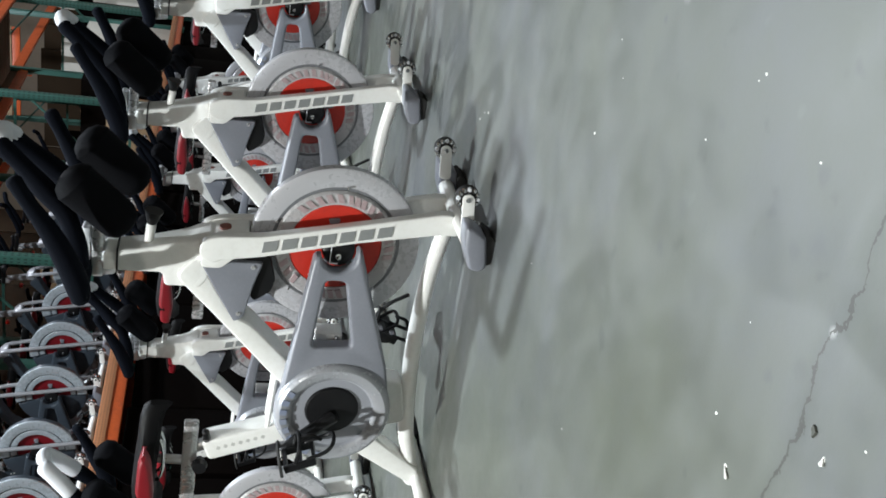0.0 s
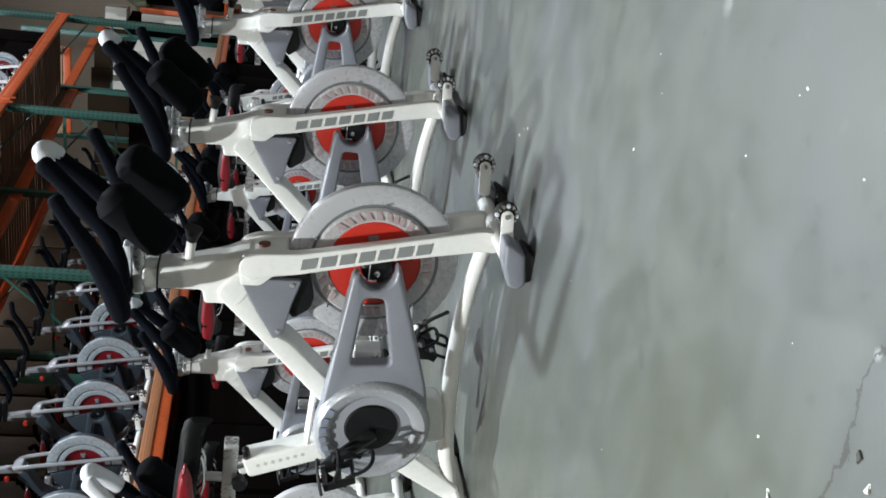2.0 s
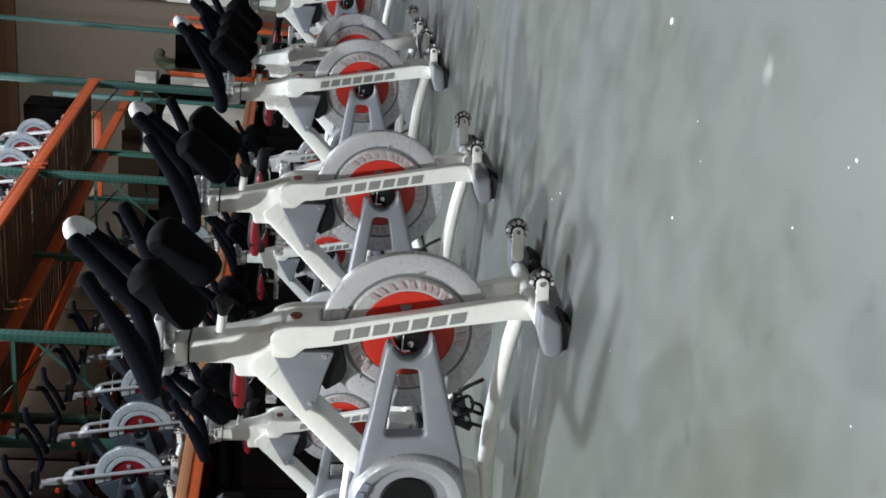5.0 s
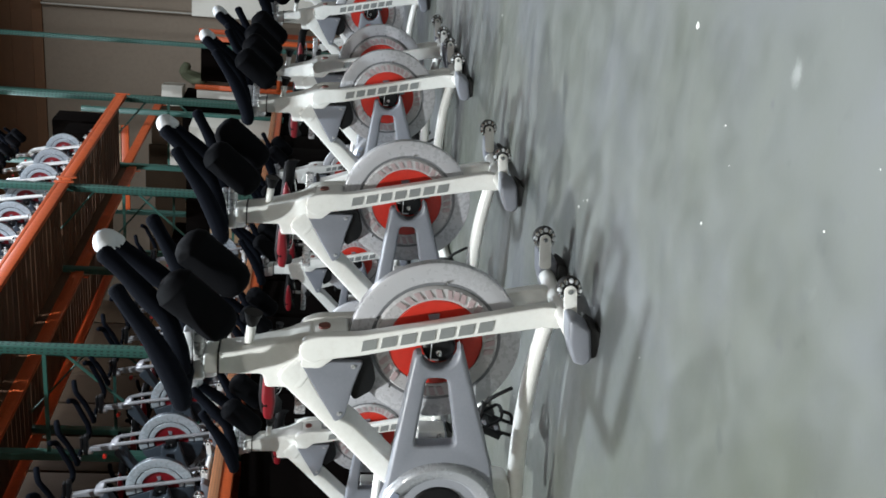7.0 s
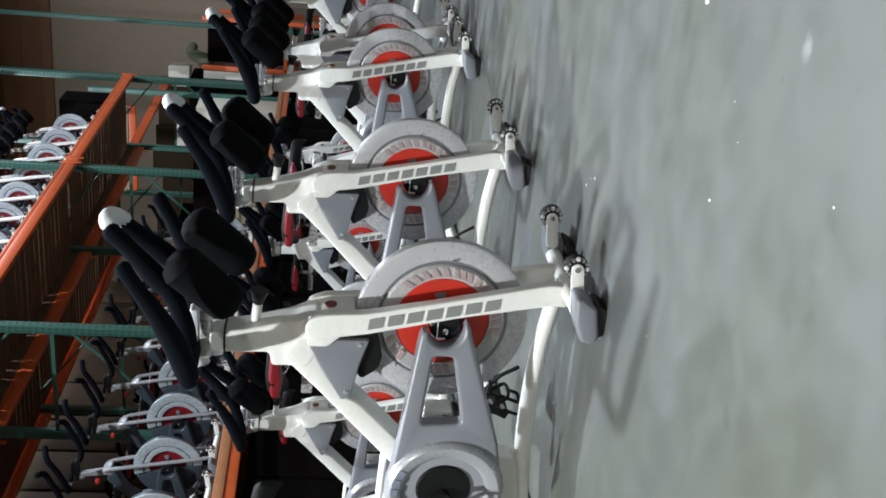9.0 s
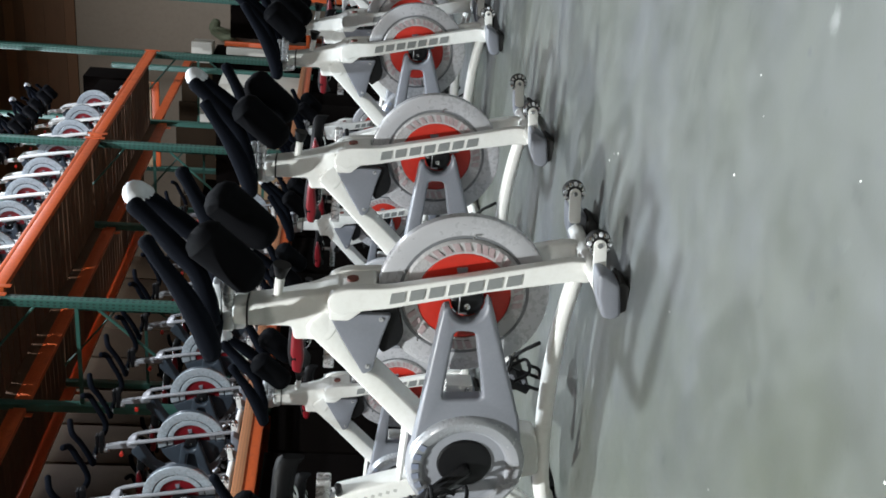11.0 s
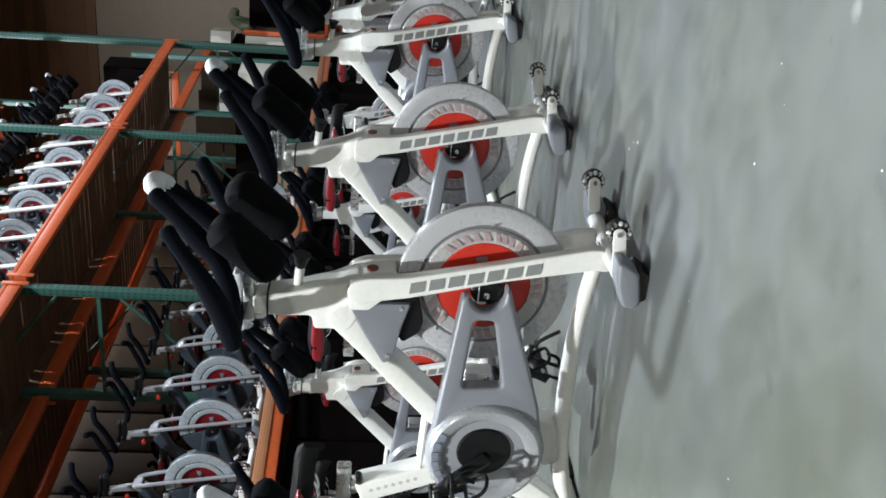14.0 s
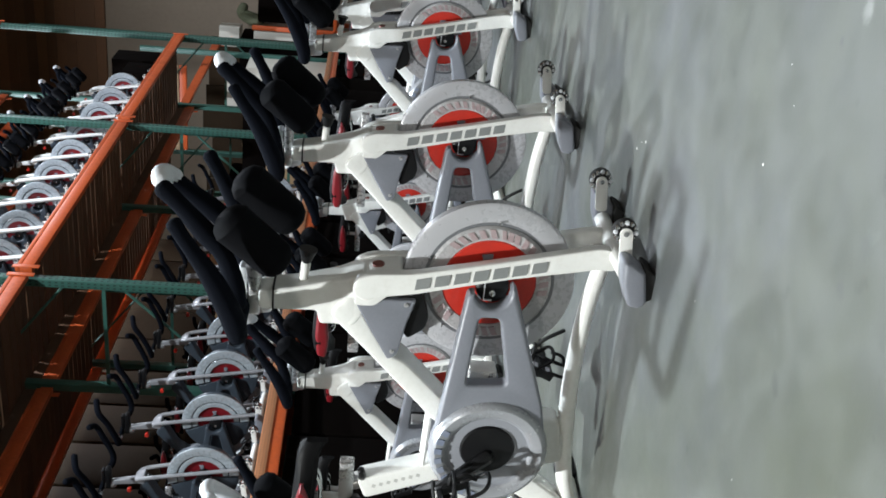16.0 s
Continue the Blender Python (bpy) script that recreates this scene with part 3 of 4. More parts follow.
    for s in (-1, 1):
        cap = part("foot_cap", plate(rounded([(0.082, 0.038), (0.067, 0.056), (0.073, 0.084), (0.125, 0.103), (0.190, 0.110), (0.192, 0.092), (0.165, 0.052)], 0.010), min(s * 0.165, s * 0.243), max(s * 0.165, s * 0.243), 0.010), GREY, foot, "grey plastic end cap")
        part("rubber_pad", plate(rounded([(0.090, REST), (0.078, 0.046), (0.160, 0.056), (0.172, 0.050), (0.156, REST)], 0.006), min(s * 0.150, s * 0.232), max(s * 0.150, s * 0.232), 0.004), RUBBER, cap)
        wy = s * 0.166 + 0.015
        bracket = part("wheel_bracket", tube([(0.14, wy, 0.086), (0.236, wy, 0.100)], lambda u: 0.013 - 0.004 * u, 8, 2, flat=1.0), WHITE, foot)
        wheel = part("transport_wheel", lathe([(0.008, -0.011), (0.026, -0.013), (0.031, -0.008), (0.031, 0.008), (0.026, 0.013), (0.008, 0.011)], (0.238, wy, 0.100), 20, closed=True), RUBBER, foot)
        for k in range(12):
            ang = 2 * math.pi * k / 12
            part("wheel_stud", lathe([(0, -0.019), (0.0055, -0.017), (0.0068, -0.011)], (0.238 + 0.0255 * math.cos(ang), wy, 0.100 + 0.0255 * math.sin(ang)), 6), CAP_WHITE if k % 3 == 0 else CHROME, wheel)
        part("wheel_bolt", lathe([(0, -0.026), (0.007, -0.025), (0.009, -0.018), (0.009, 0.018), (0, 0.022)], (0.238, wy, 0.100), 10), CHROME, wheel)
        part("bracket_tab", plate(rounded([(0.15, 0.072), (0.15, 0.106), (0.245, 0.116), (0.255, 0.100), (0.245, 0.084)], 0.014), wy - 0.022, wy - 0.017, 0.001), WHITE, foot)
    # rear foot
    rear = part("rear_foot", tube([(-0.778, -0.22, 0.052), (-0.778, 0.22, 0.052)], 0.024, 12, 2), WHITE, bike)
    for s in (-1, 1):
        part("foot_cap", block((-0.810, min(s * 0.16, s * 0.27), REST), (-0.745, max(s * 0.16, s * 0.27), 0.080), 0.010), BLACK, rear)
    # stem and bars
    stem = part("stem", tube([(-0.108, 0, 0.98), (-0.115, 0, 1.05)], 0.024, 12, 2), STEEL, bike)
    part("bar_slider", block((-0.130, -0.028, 1.000), (0.022, 0.028, 1.030), 0.006), BLACK if slim else STEEL, stem)
    part("slider_cap", block((-0.135, -0.024, 1.034), (0.010, 0.024, 1.056), 0.008), BLACK if slim else CAP_WHITE, stem)
    off = 0.02
    bar = part("handlebar", tube([(-0.110, off - 0.165, 1.048), (-0.108, off - 0.12, 1.050), (-0.105, off, 1.052), (-0.108, off + 0.12, 1.050), (-0.110, off + 0.165, 1.048)], 0.016 if slim else 0.026, 12), FOAM, bike)
    for s in (-1, 1):
        part("foam_grip", tube([(-0.110, off + s * 0.158, 1.046), (-0.106, off + s * 0.196, 1.040), (-0.074, off + s * 0.220, 1.040), (-0.015, off + s * 0.226, 1.058), (0.08, off + s * 0.228, 1.104), (0.16, off + s * 0.228, 1.156 - (0.012 if s > 0 else 0)), (0.208, off + s * (0.224 if not slim else 0.15), 1.186 - (0.018 if s > 0 else 0))], (lambda u: 0.021 + 0.008 * math.sin(math.pi * min(u * 1.25, 1.0)) - 0.002 * math.sin(9 * u)) if not slim else 0.020, 14, 4), FOAM, bar)
        if not slim or pale:
            part("inner_grip", tube([(-0.075, off + s * 0.095, 1.050), (0.00, off + s * 0.088, 1.066), (0.07, off + s * 0.080, 1.094), (0.125, off + s * 0.068, 1.146), (0.178, off + s * 0.052, 1.200), (0.218, off + s * 0.040, 1.246)], lambda u: 0.022 + 0.005 * math.sin(math.pi * u) + 0.002 * math.sin(14 * u), 14, 4), FOAM, bar)
        if not slim or pale:
            cup_y = 0.023 + s * 0.098
            cx, cz = (0.0, 0.008) if s < 0 else (0.028, -0.012)
            cup = tube([(cx + a, cup_y, cz + b) for a, b in ((0.158, 1.060), (0.145, 1.045), (0.100, 0.992), (0.072, 0.960), (0.062, 0.948))], lambda u: 0.057 - 0.005 * u, 24, 2)
            part("bottle_cup", cup, CUP, bar, "black plastic bottle cup")
        if slim:
            part("bar_end", tube([(-0.110, off + s * 0.100, 1.050), (-0.111, off + s * 0.140, 1.049)], 0.0185, 10, 2), CHROME, bar)
    if not slim or pale:
        part("loop_tip", tube([(0.222, off - 0.006, 1.252), (0.229, off + 0.006, 1.256), (0.230, off + 0.018, 1.256), (0.224, off + 0.036, 1.250), (0.206, off + 0.048, 1.230)], 0.0265, 14, 4), CAP_WHITE if white_tip else FOAM, bar, "white taped tip of the inner grip loop" if white_tip else "")
    if taped:
        part("grip_tape", tube([(0.130, off - 0.067, 1.152), (0.178, off - 0.052, 1.200), (0.220, off - 0.036, 1.248)], 0.030, 14, 4), CAP_WHITE, bar, "white tape wound round the grip")
        part("grip_tape", tube([(0.130, off + 0.067, 1.152), (0.178, off + 0.052, 1.200), (0.220, off + 0.036, 1.248)], 0.030, 14, 4), CAP_WHITE, bar, "white tape wound round the grip")
    if slim:
        return bike
    knob = part("brake_stem", tube([(-0.045, 0, 0.892), (0.020, 0, 0.884)], 0.013, 10, 2), WHITE, bike)
    part("brake_knob", tube([(0.020, 0, 0.884), (0.030, 0, 0.883), (0.048, 0, 0.881), (0.062, 0, 0.879)], lambda u: 0.009 + 0.016 * u, 12, 2, round_ends=False), BLACK, knob)
    # plain bars in place of the lettering on the near leg
    for k in range(7 if not slim else 0):
        u = (k + 0.5) / 7
        cx, cz = 0.0115 + u * 0.0755, 0.603 - u * 0.347
        bar_mesh = block((-0.0145, -0.0750, -0.0195), (0.0145, -0.0715, 0.0195))
        for v in bar_mesh.verts:
            v.co.z -= v.co.x * 0.35
        bmesh.ops.transform(bar_mesh, matrix=pose(cx, 0, cz, 0, -13, 0), verts=bar_mesh.verts)
        part("lettering_bar", bar_mesh, LOGO, near)
    return bike


def saddle_shape(bike):
    """The saddle: a padded wedge, wide behind and narrow in front, with red flanks."""
    bm = bmesh.new()
    rows = [(x - 0.045, w, z) for x, w, z in [(-0.825, 0.060, 0.875), (-0.81, 0.095, 0.892), (-0.76, 0.110, 0.900), (-0.70, 0.088, 0.897), (-0.62, 0.050, 0.890), (-0.55, 0.032, 0.886), (-0.515, 0.026, 0.878), (-0.498, 0.014, 0.862)]]
    rings = []
    for x, w, z in rows:
        ring = []
        for yy, dz in ((-0.92, -0.048), (-1.04, -0.030), (-1.0, -0.012), (-0.75, 0.0), (-0.3, 0.004), (0, 0.0), (0.3, 0.004), (0.75, 0.0), (1.0, -0.012), (1.04, -0.030), (0.92, -0.048), (0.5, -0.060), (-0.5, -0.060)):
            ring.append(bm.verts.new((x, yy * w, z + dz)))
        rings.append(ring)
    for a, b in zip(rings, rings[1:]):
        for k in range(len(a)):
            bm.faces.new((a[k], a[(k + 1) % len(a)], b[(k + 1) % len(a)], b[k]))
    bm.faces.new(rings[0])
    bm.faces.new(rings[-1][::-1])
    saddle = part("saddle", bm, SADDLE, bike, "black padded saddle with red flanks")
    for s in (-1, 1):
        part("red_flank", plate(rounded([(-0.870, 0.846), (-0.866, 0.880), (-0.780, 0.890), (-0.690, 0.886), (-0.640, 0.872), (-0.690, 0.850), (-0.800, 0.838)], 0.014), min(s * 0.060, s * 0.112), max(s * 0.060, s * 0.112), 0.012), SEAT_RED, saddle, "red vinyl flank")
        part("saddle_rail", tube([(-0.815, s * 0.02, 0.855), (-0.785, s * 0.02, 0.822), (-0.685, s * 0.02, 0.822), (-0.625, s * 0.012, 0.855)], 0.005, 6), CHROME, saddle)


BIKE_LABEL = "white and grey exercise bike, red-centred flywheel, on the concrete floor"
SLIM_LABEL = "silver exercise bike with thin fork legs, on a rack shelf"
plain_bike = spin_bike(True)
tagged(plain_bike, BIKE_LABEL, "exercise bike", "bikes in the front row")
dark_bike = spin_bike(False, True)
tagged(dark_bike, SLIM_LABEL, "exercise bike", "bikes on the lower shelf")
plain_bike.matrix_basis = pose(-1.303, 2.506, -REST)
pale_bike = spin_bike(True, True, True)
tagged(pale_bike, "white exercise bike with white-tipped black bars, on a rack shelf", "exercise bike", "bikes on the upper shelf")
for bx, by, turn in ((-1.318, 3.600, 0.0), (-1.300, 4.965, 0.0), (-1.310, 5.600, 0.5), (-1.31, 7.15, 0), (-1.30, 8.1, 0), (-1.31, 9.1, 0)):
    copy_thing(plain_bike, pose(bx, by, -REST, 0, 0, turn))
taped_bike = spin_bike(taped=True)
tagged(taped_bike, "white and grey exercise bike with white-taped bar loop, on the floor", "exercise bike", "bikes in the second row")
taped_bike.matrix_basis = pose(-2.84, 3.18, -REST, 0, 0, 0.5)
for bx, by, turn in ((-2.87, 4.49, 0), (-2.98, 5.72, -0.5), (-3.04, 6.95, 0), (-3.05, 8.0, 0), (-3.05, 9.0, 0)):
    tagged(copy_thing(plain_bike, pose(bx, by, -REST, 0, 0, turn)), group="bikes in the second row")

# ---- pallet rack ----
RACK_X0, RACK_X1 = -4.2, -5.27
LOW, HIGH, TOPBEAM = 1.26, 3.438, 5.95
UPRIGHTS = (0.39, 4.05, 7.71, 11.37, 15.03)


def upright_frame(y, base=RACK_X0, braces=True):
    rack = empty("rack_upright", pose(base, y, 0))
    for x in (-0.04, RACK_X1 - RACK_X0 + 0.04):
        column = part("column", block((x - 0.035, -0.04, 0.01), (x + 0.035, 0.04, 6.6), 0.006), GREEN, rack)
        part("base_plate", block((x - 0.06, -0.07, 0), (x + 0.06, 0.07, 0.012)), GREEN, column)
        if x > -0.5:
            for face, off in ((0, -0.0405), (1, 0.0)):
                slots = bmesh.new()
                for k in range(110):
                    z = 0.9 + k * 0.0508
                    if face == 0:
                        for dx in (-0.014, 0.014):
                            block((x + dx - 0.006, -0.0415, z), (x + dx + 0.006, -0.0395, z + 0.022), bm=slots)
                    else:
                        for dy in (-0.016, 0.016):
                            block((x + 0.0345, dy - 0.006, z), (x + 0.0365, dy + 0.006, z + 0.022), bm=slots)
                tagged(part("perforation", slots, HOLE, column), kind="stuff")
    zs = [0.325, 1.525, 2.72, 3.925]
    for k in range(len(zs) - 1 if braces else 0):
        part("horizontal_brace", block((RACK_X1 - RACK_X0, -0.011, zs[k]), (-0.06, 0.011, zs[k] + 0.030)), GREEN, rack)
        a, b = (-0.06, RACK_X1 - RACK_X0 + 0.06) if k % 2 == 0 else (RACK_X1 - RACK_X0 + 0.06, -0.06)
        part("diagonal_brace", tube([(a, 0, zs[k] + (0.32 if k == 2 else 0.06)), (b, 0, zs[k + 1] - 0.12)], 0.013, 6, 2), GREEN, rack)
    return tagged(rack, "green perforated steel rack upright with diagonal braces", "rack upright", "uprights of the rack")


BACK, BACK_TOP = -1.60, 3.66
BACK_UPRIGHTS = (0.53, 5.54, 10.55, 15.56)
for y in UPRIGHTS:
    upright_frame(y)
for y in BACK_UPRIGHTS:
    upright_frame(y, RACK_X0 + BACK)


def beam(x, y0, y1, top, front=True, lip=False):
    bm = block((x - 0.025, y0, top - 0.135), (x + 0.025, y1, top - 0.035), 0.004)
    b = thing("rack_beam", bm, ORANGE, "orange painted steel pallet rack beam, scuffed", "rack beam", group="beams of the rack")
    step = part("beam_step", block((x - (0.012 if front else 0.025), y0, top - 0.033), (x + (0.025 if front else 0.012), y1, top), 0.003), ORANGE, b)
    if lip:
        strip = part("edge_strip", block((x + 0.027, y0 + 0.06, top - 0.060), (x + 0.033, y1 - 0.06, top + 0.004), 0.001), STRIP, step, "tan perforated edge strip")
        dots = bmesh.new()
        yy = y0 + 0.08
        while yy < y1 - 0.08:
            for zz in (-0.046, -0.028, -0.010):
                block((x + 0.0325, yy, top + zz - 0.004), (x + 0.0338, yy + 0.009, top + zz + 0.004), bm=dots)
            yy += 0.026
        tagged(part("perforation", dots, DOT, strip), kind="stuff")
    for y, s in ((y0, 1), (y1, -1)):
        part("beam_connector", block((x + (0.026 if front else -0.034), min(y, y + s * 0.05), top - 0.19), (x + (0.034 if front else -0.026), max(y, y + s * 0.05), top + 0.02), 0.002), ORANGE, b)
    return b


for y0, y1 in zip(UPRIGHTS, UPRIGHTS[1:]):
    for top in (LOW, HIGH, TOPBEAM):
        beam(RACK_X0 + 0.02, y0 + 0.045, y1 - 0.045, top, True, top == LOW)
        rear_top = 3.32 if top == HIGH else top
        rear = beam(RACK_X1 + 0.02, y0 + 0.045, y1 - 0.045, rear_top, False)
        if top == HIGH:
            part("packing_timber", block((RACK_X1 - 0.02, y0 + 0.06, rear_top + 0.002), (RACK_X1 + 0.03, y1 - 0.06, HIGH - 0.021), 0.004), DECK, rear, "dark packing timber under the deck")
for y0, y1 in zip(BACK_UPRIGHTS, BACK_UPRIGHTS[1:]):
    for top in (LOW, BACK_TOP, TOPBEAM):
        beam(RACK_X0 + BACK + 0.02, y0 + 0.045, y1 - 0.045, top)
        beam(RACK_X1 + BACK - 0.02, y0 + 0.045, y1 - 0.045, top, False)

rng = random.Random(4)


def deck(y0, y1, top, dx=0.0):
    d = empty("shelf_deck", pose(dx, 0, top))
    y = y0 + 0.05
    while y < y1 - 0.1:
        w = rng.uniform(0.13, 0.15)
        part("board", block((RACK_X1 + 0.01, y, -0.02), (RACK_X0 - 0.012, y + w, 0.0)), DECK, d)
        y += w + (rng.uniform(0.012, 0.035) if top > LOW and dx == 0 else rng.uniform(0.004, 0.02))
    tagged(d, "dark wooden board decking laid across rack beams", "shelf deck", "decks of the rack")


for y0, y1 in zip(UPRIGHTS, UPRIGHTS[1:]):
    for top in (LOW, HIGH):
        deck(y0, y1, top)
for y0, y1 in zip(BACK_UPRIGHTS, BACK_UPRIGHTS[1:]):
    for top in (LOW, BACK_TOP):
        deck(y0, y1, top, BACK)

# bikes on the shelves, in a row facing the aisle
first = True
for k in range(12):
    by = 3.98 + 0.575 * k
    m = pose(-4.50 + rng.uniform(-0.015, 0.015), by, LOW - REST, 0, 0, rng.uniform(-2.5, 2.5))
    if first:
        dark_bike.matrix_basis = m
        first = False
    else:
        copy_thing(dark_bike, m)
for k in range(11):
    by = 7.25 + 0.615 * k
    m = pose(-4.50 + rng.uniform(-0.015, 0.015), by, HIGH - REST, 0, 0, rng.uniform(-6, 6))
    if k == 0:
        pale_bike.matrix_basis = m
    else:
        copy_thing(pale_bike, m)



for k in range(12):
    tagged(copy_thing(dark_bike, pose(-6.15 + rng.uniform(-0.03, 0.03), 4.45 + 0.52 * k + rng.uniform(-0.05, 0.05), LOW - REST, 0, 0, rng.uniform(-16, 16))), group="bikes on the back rack")


def carton(x, y, z, w, d, h, material, label, turn=0.0, group="cartons on the rack"):
    """A closed box with flaps and a strip of tape."""
    box = empty("carton", pose(x, y, z, 0, 0, turn))
    part("body", block((-w / 2, -d / 2, 0), (w / 2, d / 2, h - 0.004), 0.006), material, box)
    for s in (-1, 1):
        part("flap", block((min(0.002 * s, s * w / 2 * 0.99), -d / 2 * 0.99, h - 0.004), (max(0.002 * s, s * w / 2 * 0.99), d / 2 * 0.99, h), 0.0), material, box)
    part("tape", block((-0.025, -d / 2 * 0.99, h), (0.025, d / 2 * 0.99, h + 0.002)), TAN, box)
    return tagged(box, label, "carton", group)


# the shade inside the rack is put into this near-black carton colour
DARKBOX = surface("near_black_carton", (0.003, 0.002, 0.0016), 0.95, dirt=(0.0015, 0.001, 0.0008), dirty=0.5, stain=3, spec=0.03)
# dimmed brown: behind the rack this colour carries the darkness
DIMBOX = surface("dim_brown_card", (0.045, 0.030, 0.018), 0.9, dirt=(0.022, 0.015, 0.009), dirty=0.6, stain=3, spec=0.1)
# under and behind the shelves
# near-black boxes fill the shaded space; the run's unseen start blocks lamp light
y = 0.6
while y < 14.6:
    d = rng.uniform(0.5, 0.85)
    carton(-4.72, y + d / 2, 0, 0.9, d - 0.04, rng.uniform(1.08, 1.125), DARKBOX, "near-black carton standing in for the shade under the lowest rack shelf", rng.uniform(-2, 2))
    carton(-6.33, y + d / 2, 0, 0.95, d - 0.04, rng.uniform(1.08, 1.125), DARKBOX, "near-black carton standing in for the shade under the lowest rack shelf", rng.uniform(-2, 2))
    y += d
y = 0.6
while y < 14.5:
    d = rng.uniform(0.55, 0.8)
    tone, words = rng.choice([(DARKBOX, "dark brown carton stored on a rack shelf"), (DARKBOX, "dark brown carton stored on a rack shelf"), (CARTON, "tan cardboard carton stored on a rack shelf")])
    if y > 11.2:
        carton(-6.35, y + d / 2, LOW, 0.85, d - 0.05, rng.uniform(0.9, 1.3) if tone is CARTON else rng.uniform(0.8, 1.5), tone, words, rng.uniform(-4, 4))
    y += d
# added backdrop: past y 7.6 the carton colour is darkened for the gloom there
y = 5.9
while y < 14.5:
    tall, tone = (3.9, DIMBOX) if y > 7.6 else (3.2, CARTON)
    carton(-7.55, y + 0.35, 0, 0.8, 0.68, tall + 0.1 * math.sin(y * 5), tone, "tall carton with darkened colour, added as dim backdrop behind the rack" if tone is DIMBOX else "tall cardboard carton standing behind the rack", 0, "cartons behind the rack")
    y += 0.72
for bx, by, w, d, h, tone, words in ((-4.75, 11.75, 0.7, 0.5, 0.55, CARTON, "tan cardboard carton stored on a rack shelf"), (-4.7, 12.5, 0.8, 0.6, 0.9, DARKBOX, "dark brown carton stored on a rack shelf"),
                                    (-4.72, 13.6, 0.75, 0.5, 0.8, TAN, "tan carton stored on a rack shelf"), (-4.7, 14.5, 0.7, 0.5, 1.1, PALE, "pale carton stored on a rack shelf")):
    carton(bx, by, LOW, w, d, h, tone, words)
for by, h in ((14.05, 0.5), (14.6, 0.75)):
    carton(-4.75, by, HIGH, 0.7, 0.45, h, DARKBOX, "dark brown carton stored on a rack shelf")

# ---- far end of the hall ----
thing("partition_panel", block((-3.80, 19.0, 0), (-2.2, 19.12, 2.86), 0.01), PALE, "cream partition panel standing on the floor", "partition")
cart = empty("storage_frame", pose(-4.6, 19.0, 0))
for px_ in (-0.46, 0.42):
    for py_ in (0, 0.6):
        part("post", block((px_ - 0.04, py_, 0), (px_ + 0.04, py_ + 0.06, 2.8), 0.005), ORANGE, cart)
for z in (0.4, 1.3, 2.1):
    part("shelf", block((-0.46, 0.0, z), (0.42, 0.66, z + 0.06), 0.004), ORANGE, cart)
tagged(cart, "orange steel storage frame with open shelves", "storage frame")
for z in (0.46, 1.36, 2.16):
    carton(-4.62, 19.34, z, 0.7, 0.5, 0.55, DARKBOX, "dark brown carton on an orange storage frame", 0, "cartons at the far end")
thing("plank", block((-5.26, 19.0, 0), (-5.12, 19.9, 2.77), 0.01), PALE, "pale plank standing on its end on the floor", "plank")
carton(-5.62, 19.5, 0, 0.6, 0.8, 1.5, DARKBOX, "dark brown carton at the bottom of a stack", 0, "cartons at the far end")
carton(-5.62, 19.5, 1.502, 0.6, 0.8, 1.53, DARKBOX, "dark brown carton in the middle of a stack", 0, "cartons at the far end")
carton(-5.30, 19.3, 3.034, 0.36, 0.5, 0.36, PALE, "pale carton on top of a stack", 8, "cartons at the far end")
thing("rolled_cloth", tube([(-5.0, 19.2, 2.70), (-4.9, 19.3, 3.0), (-4.75, 19.3, 2.98)], lambda u: 0.13 - 0.05 * u, 10, 4), GREENISH, "dull green rolled cloth on the storage frame", "cloth")

# ---- chips of paint on the floor ----
CHIPS = ((-0.351, 1.223, 9), (-0.366, 1.237, 5), (-0.855, 1.013, 9), (-0.811, 1.076, 8), (-1.219, 1.585, 6), (-0.403, 1.033, 6), (-0.642, 0.77, 5), (-0.699, 0.83, 9),
         (-0.955, 2.645, 10), (-0.909, 2.572, 10), (-0.923, 2.61, 6), (-0.66, 1.787, 9), (-0.494, 1.339, 6), (-0.464, 1.763, 6), (-0.654, 1.068, 4), (-0.334, 1.994, 22), (-0.734, 4.186, 14), (-0.523, 1.714, 5), (-1.05, 1.976, 6))
for cx, cy, mm in CHIPS:
    r = mm / 2500
    bm = bmesh.new()
    ring = []
    turn = rng.uniform(0, 6)
    for k in range(7):
        ang = turn + 2 * math.pi * k / 7
        q = r * rng.uniform(0.5, 1.2)
        ring.append((q * math.cos(ang), q * math.sin(ang) * 1.3))
    low = [bm.verts.new((x, y, 0)) for x, y in ring]
    high = [bm.verts.new((x * 0.7, y * 0.7, r * 0.25)) for x, y in ring]
    bm.faces.new(high)
    bm.faces.new(low[::-1])
    for k in range(7):
        bm.faces.new((low[k], low[(k + 1) % 7], high[(k + 1) % 7], high[k]))
    thing("paint_chip", bm, CHIP, "white flake of paint lying on the concrete floor", "paint chip", pose(cx, cy, 0.0005), "chips on the floor")

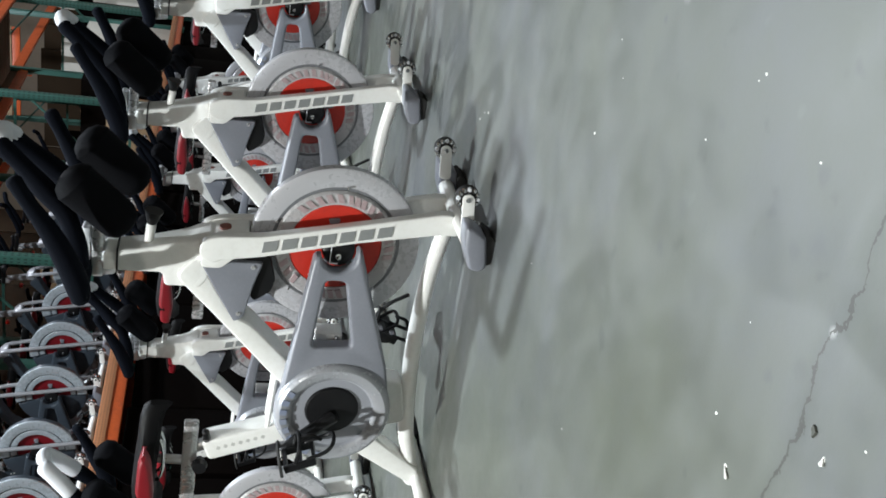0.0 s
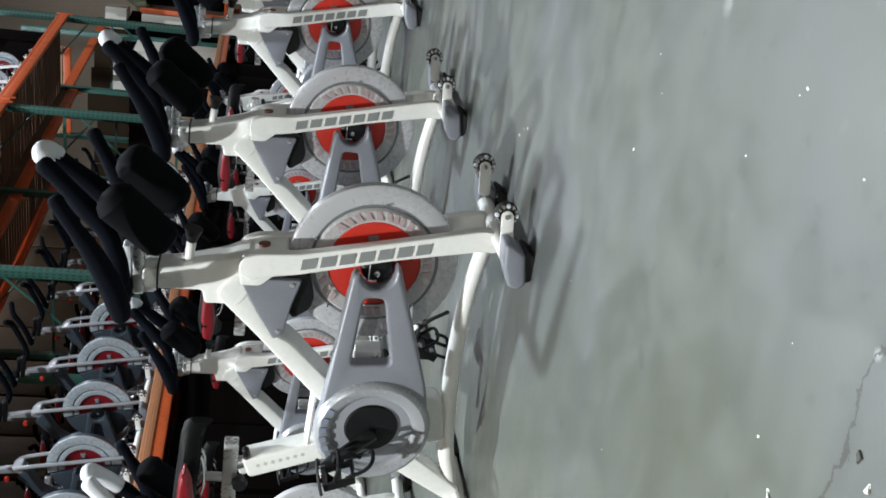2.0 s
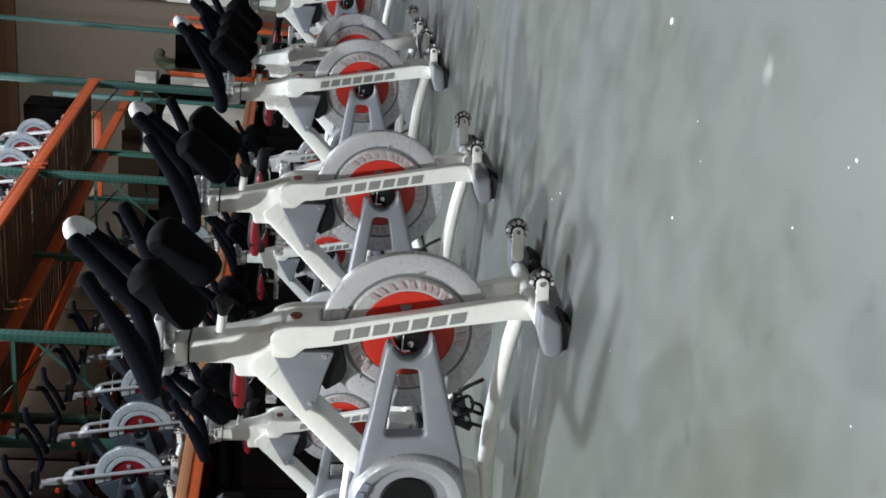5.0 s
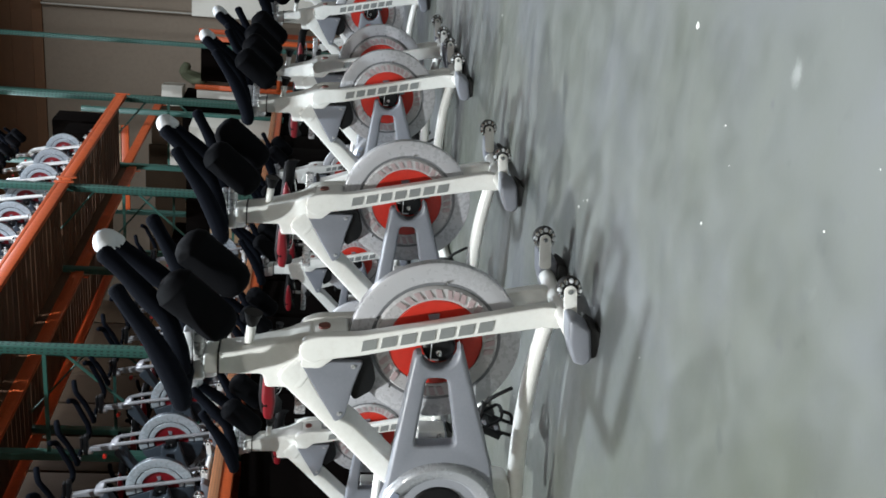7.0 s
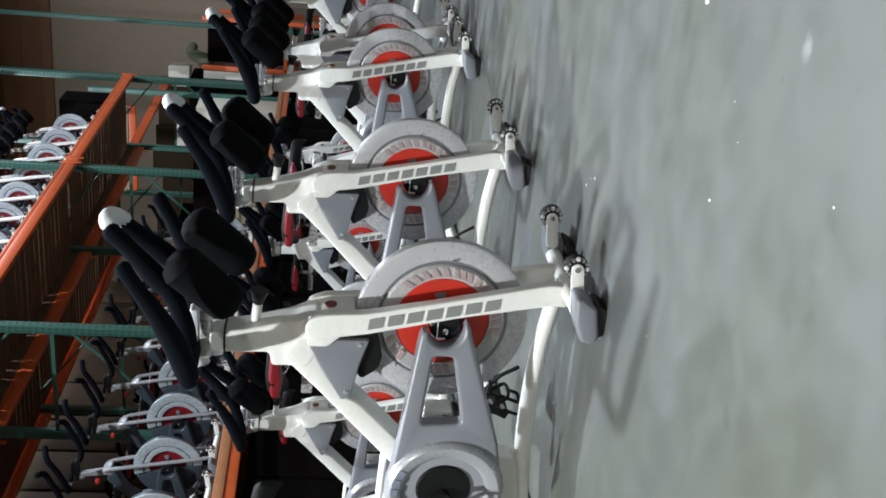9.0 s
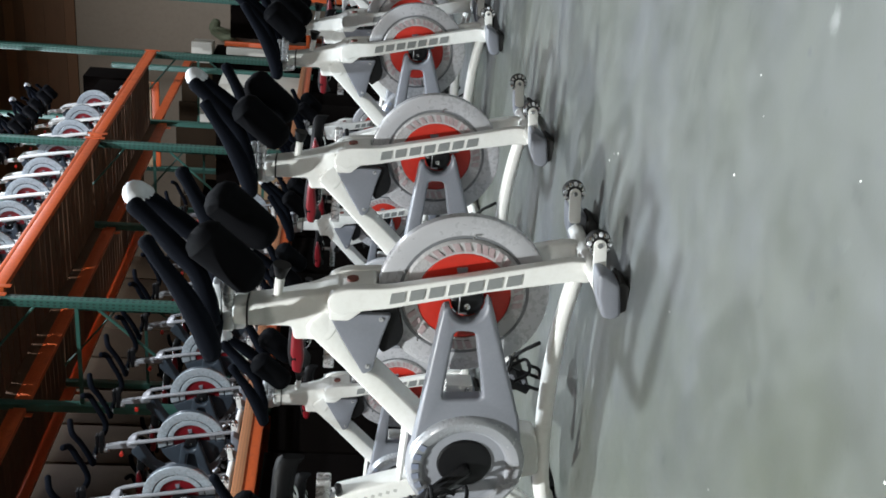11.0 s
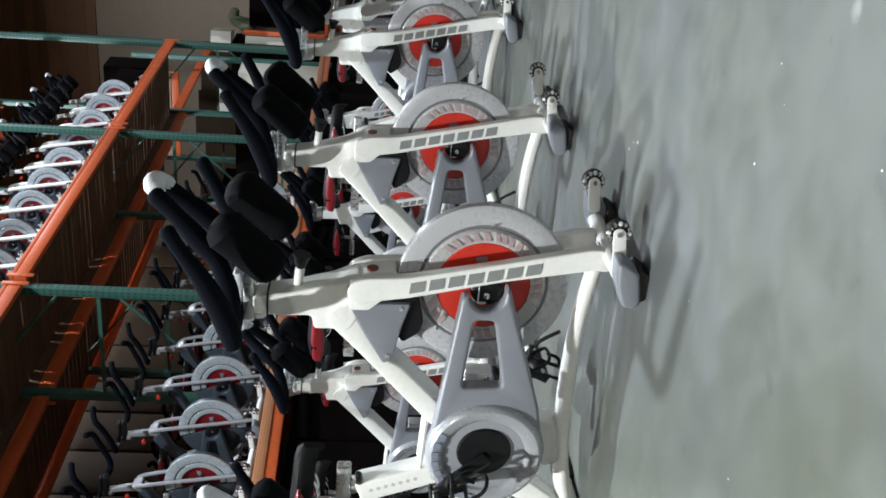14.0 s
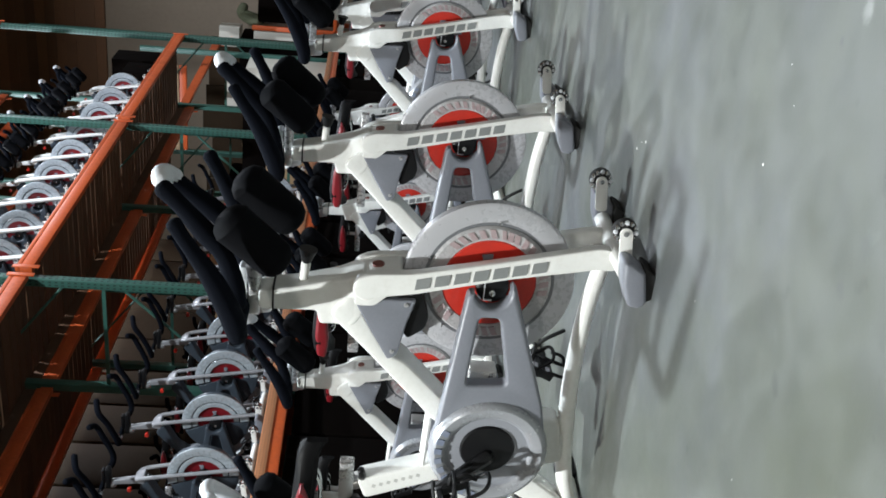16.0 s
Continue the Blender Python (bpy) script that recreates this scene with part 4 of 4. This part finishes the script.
# a far cross rack behind the partition
far_rack = empty("cross_rack", pose(-5.6, 17.2, 0))
for px_ in (-1.2, 0.55):
    part("column", block((px_ - 0.04, -0.04, 0), (px_ + 0.04, 0.04, 4.4), 0.005), GREEN, far_rack)
for z in (1.3, 2.4):
    part("beam", block((-1.16, -0.03, z), (0.51, 0.03, z + 0.12), 0.004), ORANGE, far_rack)
part("beam", block((-1.16, -0.03, 3.66), (0.30, 0.03, 3.78), 0.004), ORANGE, far_rack)
part("plank", block((-1.16, -0.05, 3.784), (0.30, 0.05, 3.90), 0.004), TAN, far_rack, "tan plank")
tagged(far_rack, "orange and green steel rack standing across the aisle end", "rack")

# a dark scrap on the concrete beside the crack
LEAF = surface("dry_grey_leaf", (0.055, 0.057, 0.048), 0.9)
scrap = bmesh.new()
rim = [(0.008, 0.0), (0.003, 0.005), (-0.003, 0.004), (-0.009, 0.006), (-0.006, -0.001), (-0.003, -0.006), (0.005, -0.004)]
low = [scrap.verts.new((x, y, 0)) for x, y in rim]
high = [scrap.verts.new((x * 0.8, y * 0.8, 0.003)) for x, y in rim]
scrap.faces.new(high)
scrap.faces.new(low[::-1])
for k in range(7):
    scrap.faces.new((low[k], low[(k + 1) % 7], high[(k + 1) % 7], high[k]))
thing("leaf_scrap", scrap, LEAF, "small dark leaf scrap lying on the concrete floor", "scrap", pose(-0.682, 0.863, 0.0005, 0, 0, 40))

for by_ in (-5.52, -5.86):
    carton(by_, 17.2, 2.522, 0.24, 0.3, 0.50, PALE, "pale carton on a rack beam at the far end", 0, "cartons at the far end")
upright_frame(18.69, RACK_X0, False)
beam(RACK_X1 - 0.02, 15.03 + 0.045, 18.69 - 0.045, HIGH, False)
for k in range(7):
    thing("board_panel", block((-6.2 - 0.5 * k, 20.6 + 0.02 * (k % 3), 0), (-5.72 - 0.5 * k, 20.66 + 0.02 * (k % 3), 3.75 + 0.06 * (k * 5 % 4)), 0.004), DIMBOX, "dull brown board standing on end by the wall", "board", group="boards by the far wall")

# two longer curled flakes beside the crack
for x0, y0, x1, y1, r in ((-0.841, 1.027, -0.868, 0.996, 0.0022), (-0.687, 0.83, -0.708, 0.828, 0.0032)):
    flake = tube([((x1 - x0) * 0.5, (y1 - y0) * 0.5, 0.0015), ((x1 - x0) * 0.7, (y1 - y0) * 0.65, 0.0015), ((x1 - x0) * 0.9, (y1 - y0) * 0.9, 0.0015)], lambda u: 0.0008 + r * u, 6, 3)
    thing("paint_chip", flake, CHIP, "long curled white flake of paint on the floor", "paint chip", pose(x0, y0, 0.001), "chips on the floor")
